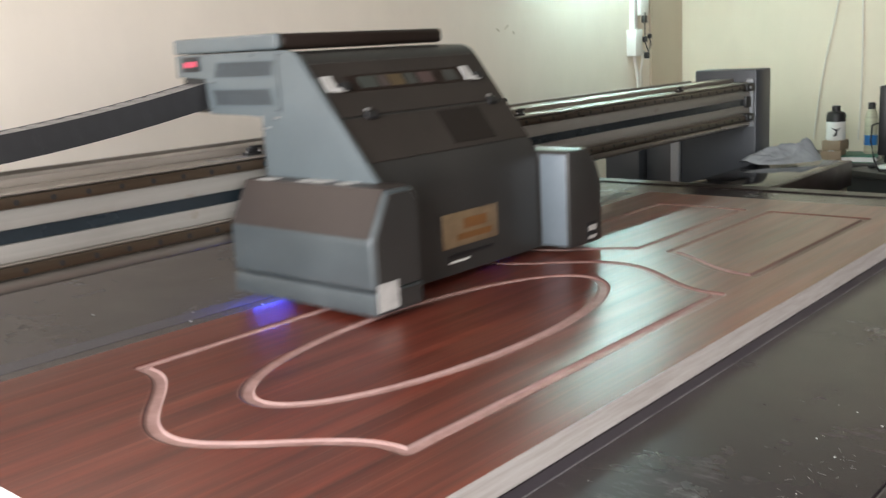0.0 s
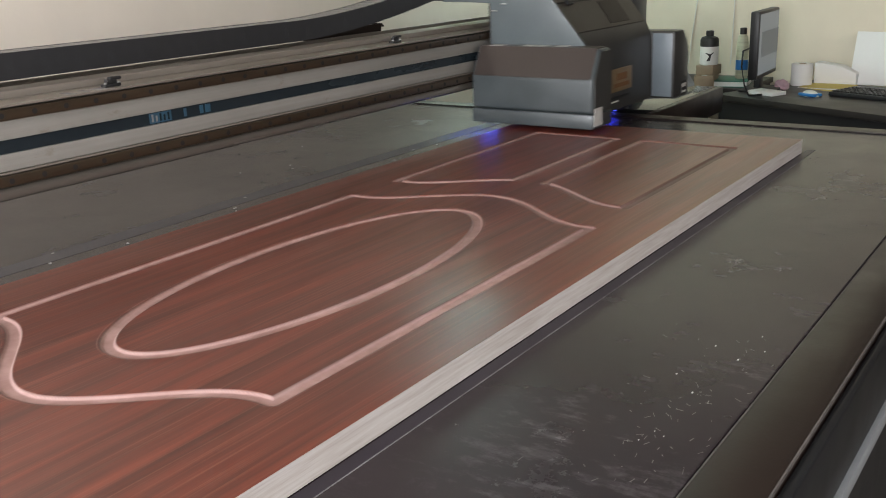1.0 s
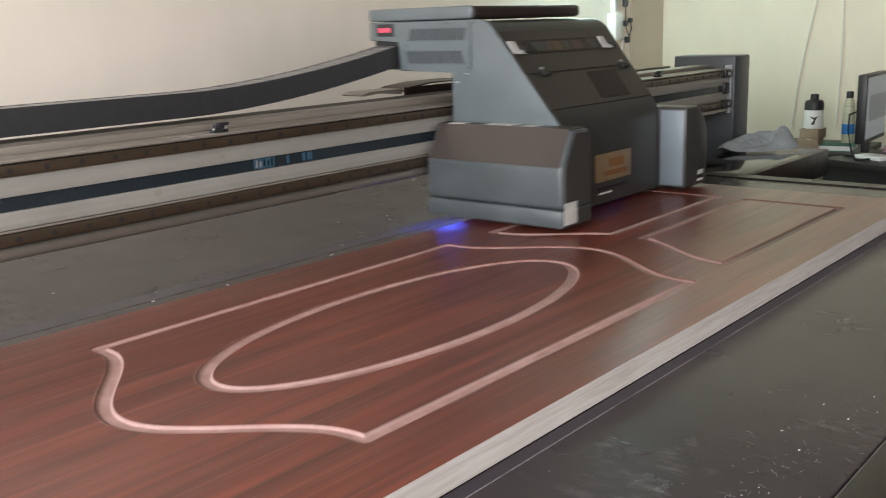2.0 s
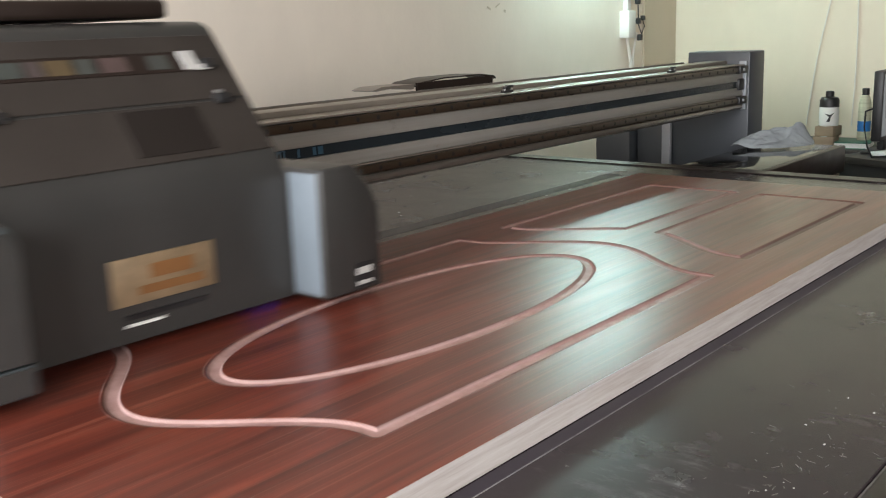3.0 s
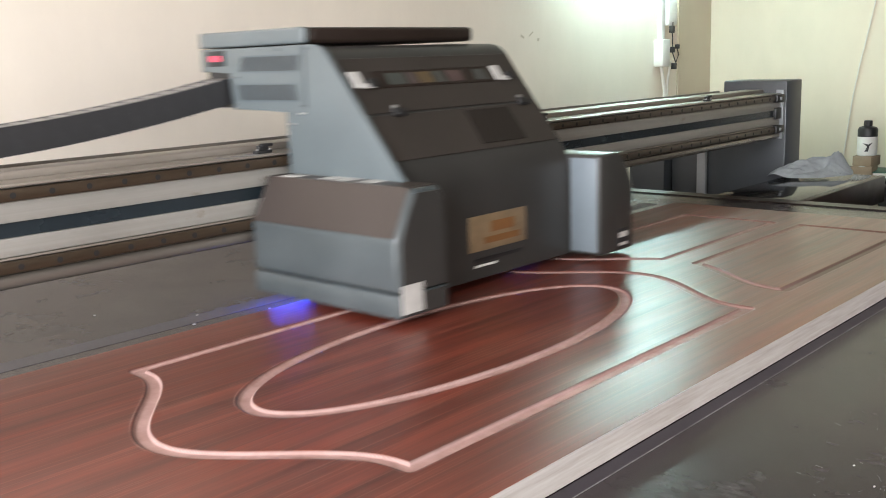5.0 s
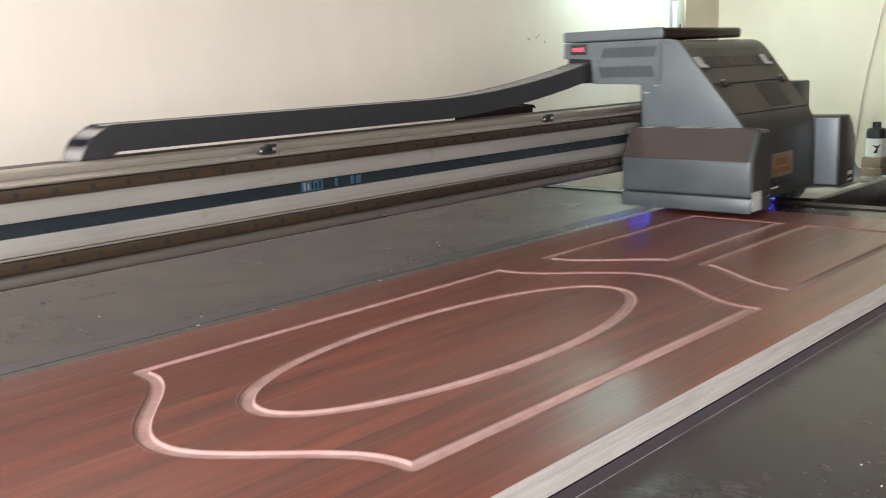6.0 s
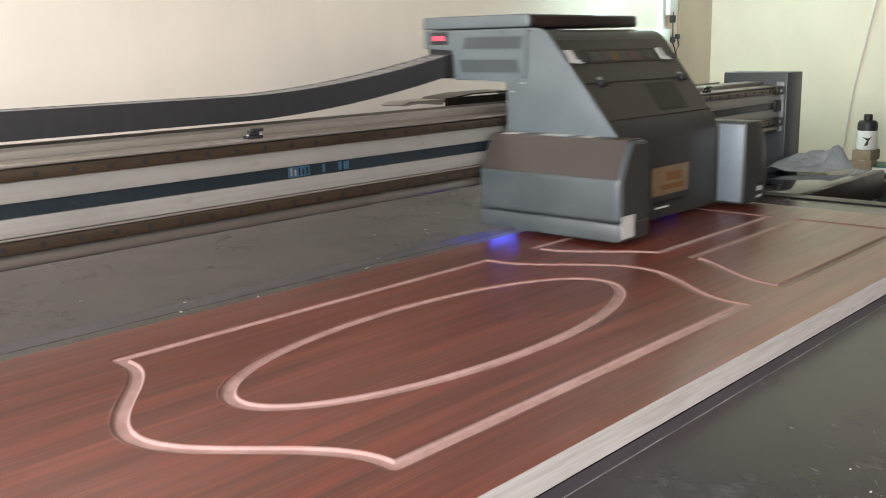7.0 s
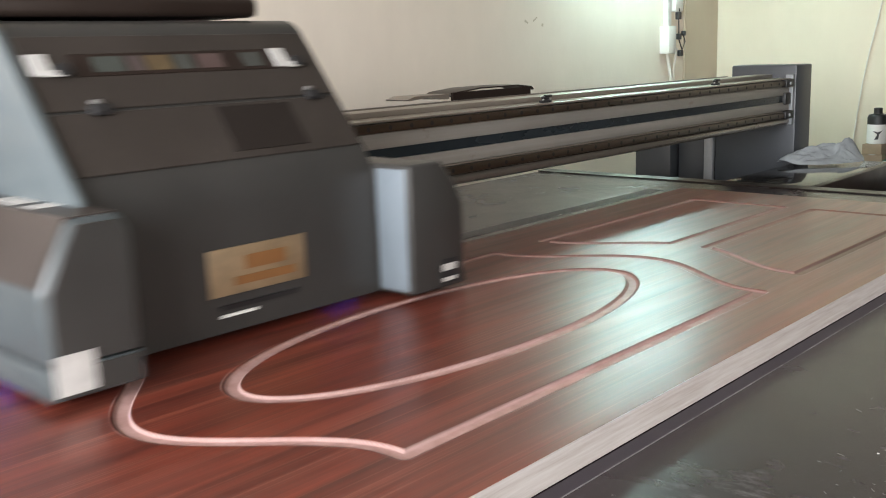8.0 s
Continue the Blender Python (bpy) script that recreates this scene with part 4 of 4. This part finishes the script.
def desk_clutter():
    k = thing("keyboard", "black computer keyboard on the desk", "keyboard", at=(4.07, 0.17, 0.75), rz=-20)
    part("case", box(-0.09, 0.09, -0.22, 0.22, 0, 0.018, 0.005), BLACK, k)
    key = finish_plain(box(-0.008, 0.008, -0.008, 0.008, 0, 0.006), "key", BLACK)
    for r in range(6):
        for c in range(20):
            o = new("key", key)
            o.parent = k
            o.location = (-0.072 + 0.0285 * r, -0.2 + 0.021 * c, 0.0178)
    m = thing("mouse", "blue and white computer mouse on the desk", "mouse", at=(4.03, 0.475, 0.75), rz=-30)
    bm = bmesh.new()
    bmesh.ops.create_uvsphere(bm, u_segments=20, v_segments=12, radius=1)
    for v in bm.verts:
        v.co = Vector((v.co.x * 0.026, v.co.y * 0.046, max(0, v.co.z) * 0.025))
    part("shell", bm, WHITE, m)
    part("base", box(-0.028, 0.028, -0.044, 0.044, 0.0, 0.013, 0.005), BLUE, m, "blue lower half")
    r = thing("paper_roll", "white paper roll standing on the desk", "paper roll", at=(4.36, 0.6, 0.75))
    part("paper", lathe([(0.046, 0), (0.048, 0.002), (0.048, 0.098), (0.046, 0.1)]), PAPER, r)
    part("core", lathe([(0.018, 0.1), (0.018, 0.1012)]), CARD, r)
    n = thing("note_sheets", "yellow sheets of paper on the desk", "papers", at=(4.31, 0.45, 0.75), rz=-20)
    for i, mat in enumerate((YELLOW, PAPER, YELLOW)):
        sheet = part("sheet", box(-0.08, 0.08, -0.11, 0.11, 0.0015 * i, 0.0015 * i + 0.0012), mat, n, "", False)
        sheet.matrix_basis = pose(0.02 * i - 0.02, 0.015 * i, 0, 0, 0, 14 * i - 9)
    n = thing("white_notebook", "small white notebook on the desk", "notebook", at=(4.02, 0.66, 0.75), rz=-25)
    part("cover", box(-0.045, 0.045, -0.07, 0.07, 0, 0.016, 0.002), PAPER, n)
    p = thing("wrapped_bundle", "small pink plastic-wrapped bundle on the desk", "bundle", at=(4.2, 0.645, 0.762))
    bm = bmesh.new()
    bmesh.ops.create_icosphere(bm, subdivisions=3, radius=1)
    for v in bm.verts:
        k = 1 + 0.4 * noise.noise(v.co * 2.4)
        v.co = Vector((v.co.x * 0.035 * k, v.co.y * 0.032 * k, max(-0.012, v.co.z * 0.03 * k)))
    part("wrap", bm, PINK, p)
    w = thing("paper_packet", "slumped white paper packet behind the roll", "packet", at=(4.46, 0.47, 0.75))
    part("wrap", prism([(-0.1, 0), (-0.1, 0.055), (-0.03, 0.085), (0.06, 0.098), (0.09, 0.1), (0.09, 0)], "x", -0.04, 0.04, 0.006), PAPER, w)
    s = thing("paper_sheet", "white sheet of printed paper leaning on the wall", "paper", at=(4.44, 0.26, 0.75))
    sheet = part("sheet", box(-0.001, 0.001, -0.15, 0.15, 0, 0.245), PAPER, s, "", False)
    sheet.matrix_basis = pose(0, 0, 0, 0, 16, -6)
    for z, y in ((0.225, -0.02), (0.19, -0.03), (0.15, -0.04)):
        line = part("print_line", box(-0.0018, -0.0009, y - 0.03, y + 0.03, z, z + 0.004), CHARCOAL, sheet, "", False)


desk_clutter()


def wall_switch():
    w = thing("switch_box", "white switch box with hanging cables on the wall", "switch box", at=(4.13, Y1, 1.265))
    part("cover", box(-0.095, -0.022, -0.055, 0, 0.003, 0.137, 0.006), WHITE, w, "white cover")
    socket = part("socket", lathe([(0.04, -0.05), (0.04, -0.012), (0.033, 0.0), (0.02, 0.003)], 24), WHITE, w, "round white socket")
    socket.matrix_basis = pose(0.022, 0, 0.075, 90, 0, 0)
    for x, z, r in ((-0.012, 0.085, 0.011), (0.036, 0.1, 0.009), (0.005, 0.004, 0.012), (-0.018, 0.185, 0.014)):
        part("plug", box(x - r, x + r, -0.072, -0.05, z - r * 1.3, z + r * 1.3, 0.004), BLACK, w, "black plug")
    part("conduit", box(-0.063, -0.028, -0.03, 0, 0.137, 1.7, 0.004), WHITE, w, "white conduit")
    part("upper_box", box(-0.026, 0.053, -0.05, 0, 0.205, 0.33, 0.008), WHITE, w)
    part("cable", tube([(-0.05, -0.02, 0.004), (-0.03, -0.03, -0.12), (-0.035, -0.02, -0.5)], 0.009), CABLE, w)
    part("cable", tube([(0.01, -0.04, 0.03), (-0.005, -0.03, -0.08), (0.012, -0.02, -0.5)], 0.006), CABLE, w)
    part("cable", tube([(0.036, -0.06, 0.09), (0.05, -0.062, 0.06), (0.02, -0.062, 0.02), (-0.012, -0.062, 0.07), (-0.016, -0.062, 0.17), (0.0, -0.056, 0.22)], 0.003), BLACK, w, "thin black cable")
    return w


wall_switch()


def wall_cable(top, low, sway):
    """A slack cable down the wall from one depth at the top to another at the table."""
    pts = [(X1 - 0.008, top + (low - top) * (k / 11) ** 1.6 + sway * math.sin(k * 0.9), 2.4 - 0.145 * k) for k in range(12)]
    ob = part("wall_cable", tube(pts, 0.0035, 6), CABLE)
    return tagged(ob, "thin cable hanging down the cream wall", "cable", "wall cables")


wall_cable(1.07, 1.25, 0.012)
wall_cable(1.02, 1.02, -0.005)


def tube_light(x, z, half, reach, material):
    t = thing("tube_light", "white fluorescent tube lamp on a wall batten, glare source and added fill", "lamp", "tube lamps on the wall", at=(x, Y1, z))
    part("batten", box(-half - 0.03, half + 0.03, -0.035, 0, -0.03, 0.03, 0.006), WHITE, t)
    bm = lathe([(0.018, -half), (0.018, half)], 14)
    bmesh.ops.rotate(bm, verts=bm.verts, cent=(0, 0, 0), matrix=Matrix.Rotation(radians(90), 3, "Y"))
    lit = part("tube", bm, material, t, "glowing white tube")
    lit.location = (0, -reach, 0)
    for x in (-half - 0.01, half + 0.01):
        part("holder", box(x - 0.012, x + 0.012, -reach - 0.025, -0.034, -0.02, 0.02, 0.003), WHITE, t)
    return t


tube_light(3.68, 1.94, 0.38, 0.135, TUBE)
# unseen extra tube, added to brighten the wall from above
tube_light(0.5, 2.4, 0.6, 0.135, FILL_TUBE)

# ---------------------------------------------------------------- movement
ACCEL, RIGHT_END, LEFT_END = 4.9, 2.073, -0.73
TURNS = ((1.2575, RIGHT_END, 1, 1.25), (3.735, LEFT_END, -1, 1.25), (6.27, RIGHT_END, 1, 1.195), (8.86, LEFT_END, -1, 1.195))


def carriage_x(t):
    """Steady strokes with an even slowing and speeding up round each turn."""
    at, end, side, speed = min(TURNS, key=lambda turn: abs(t - turn[0]))
    away, ramp = abs(t - at), speed / ACCEL
    gone = 0.5 * ACCEL * min(away, ramp) ** 2 + speed * max(0.0, away - ramp)
    return end - side * gone


def link_pose(s, attach):
    """Where a link lies at the length s along the chain."""
    bend = 0.55 + 0.5 * (attach - 2.02)
    upper, arc = attach - bend, math.pi * RADIUS
    if s < upper:
        k = max(0.0, 1 - s / 0.62)
        return pose(attach - s, 1.06, CHAIN_Z + 0.07 * k ** 1.7, 0, -math.degrees(math.atan(0.07 * 1.7 * k ** 0.7 / 0.62)), 0)
    if s < upper + arc:
        a = (s - upper) / RADIUS
        return pose(bend - RADIUS * math.sin(a), 1.06, CHAIN_Z - RADIUS + RADIUS * math.cos(a), 0, -math.degrees(a), 0)
    return pose(bend + s - upper - arc, 1.06, CHAIN_Z - 2 * RADIUS, 0, -180, 0)


def motions():
    times = [k / 10 for k in range(81)]
    walk(carriage, [(t, pose(carriage_x(t), 0, 0)) for t in times])
    for n, link in enumerate(links):
        walk(link, [(t, link_pose((n + 0.5) * PITCH, carriage_x(t) + 0.105)) for t in times])


motions()
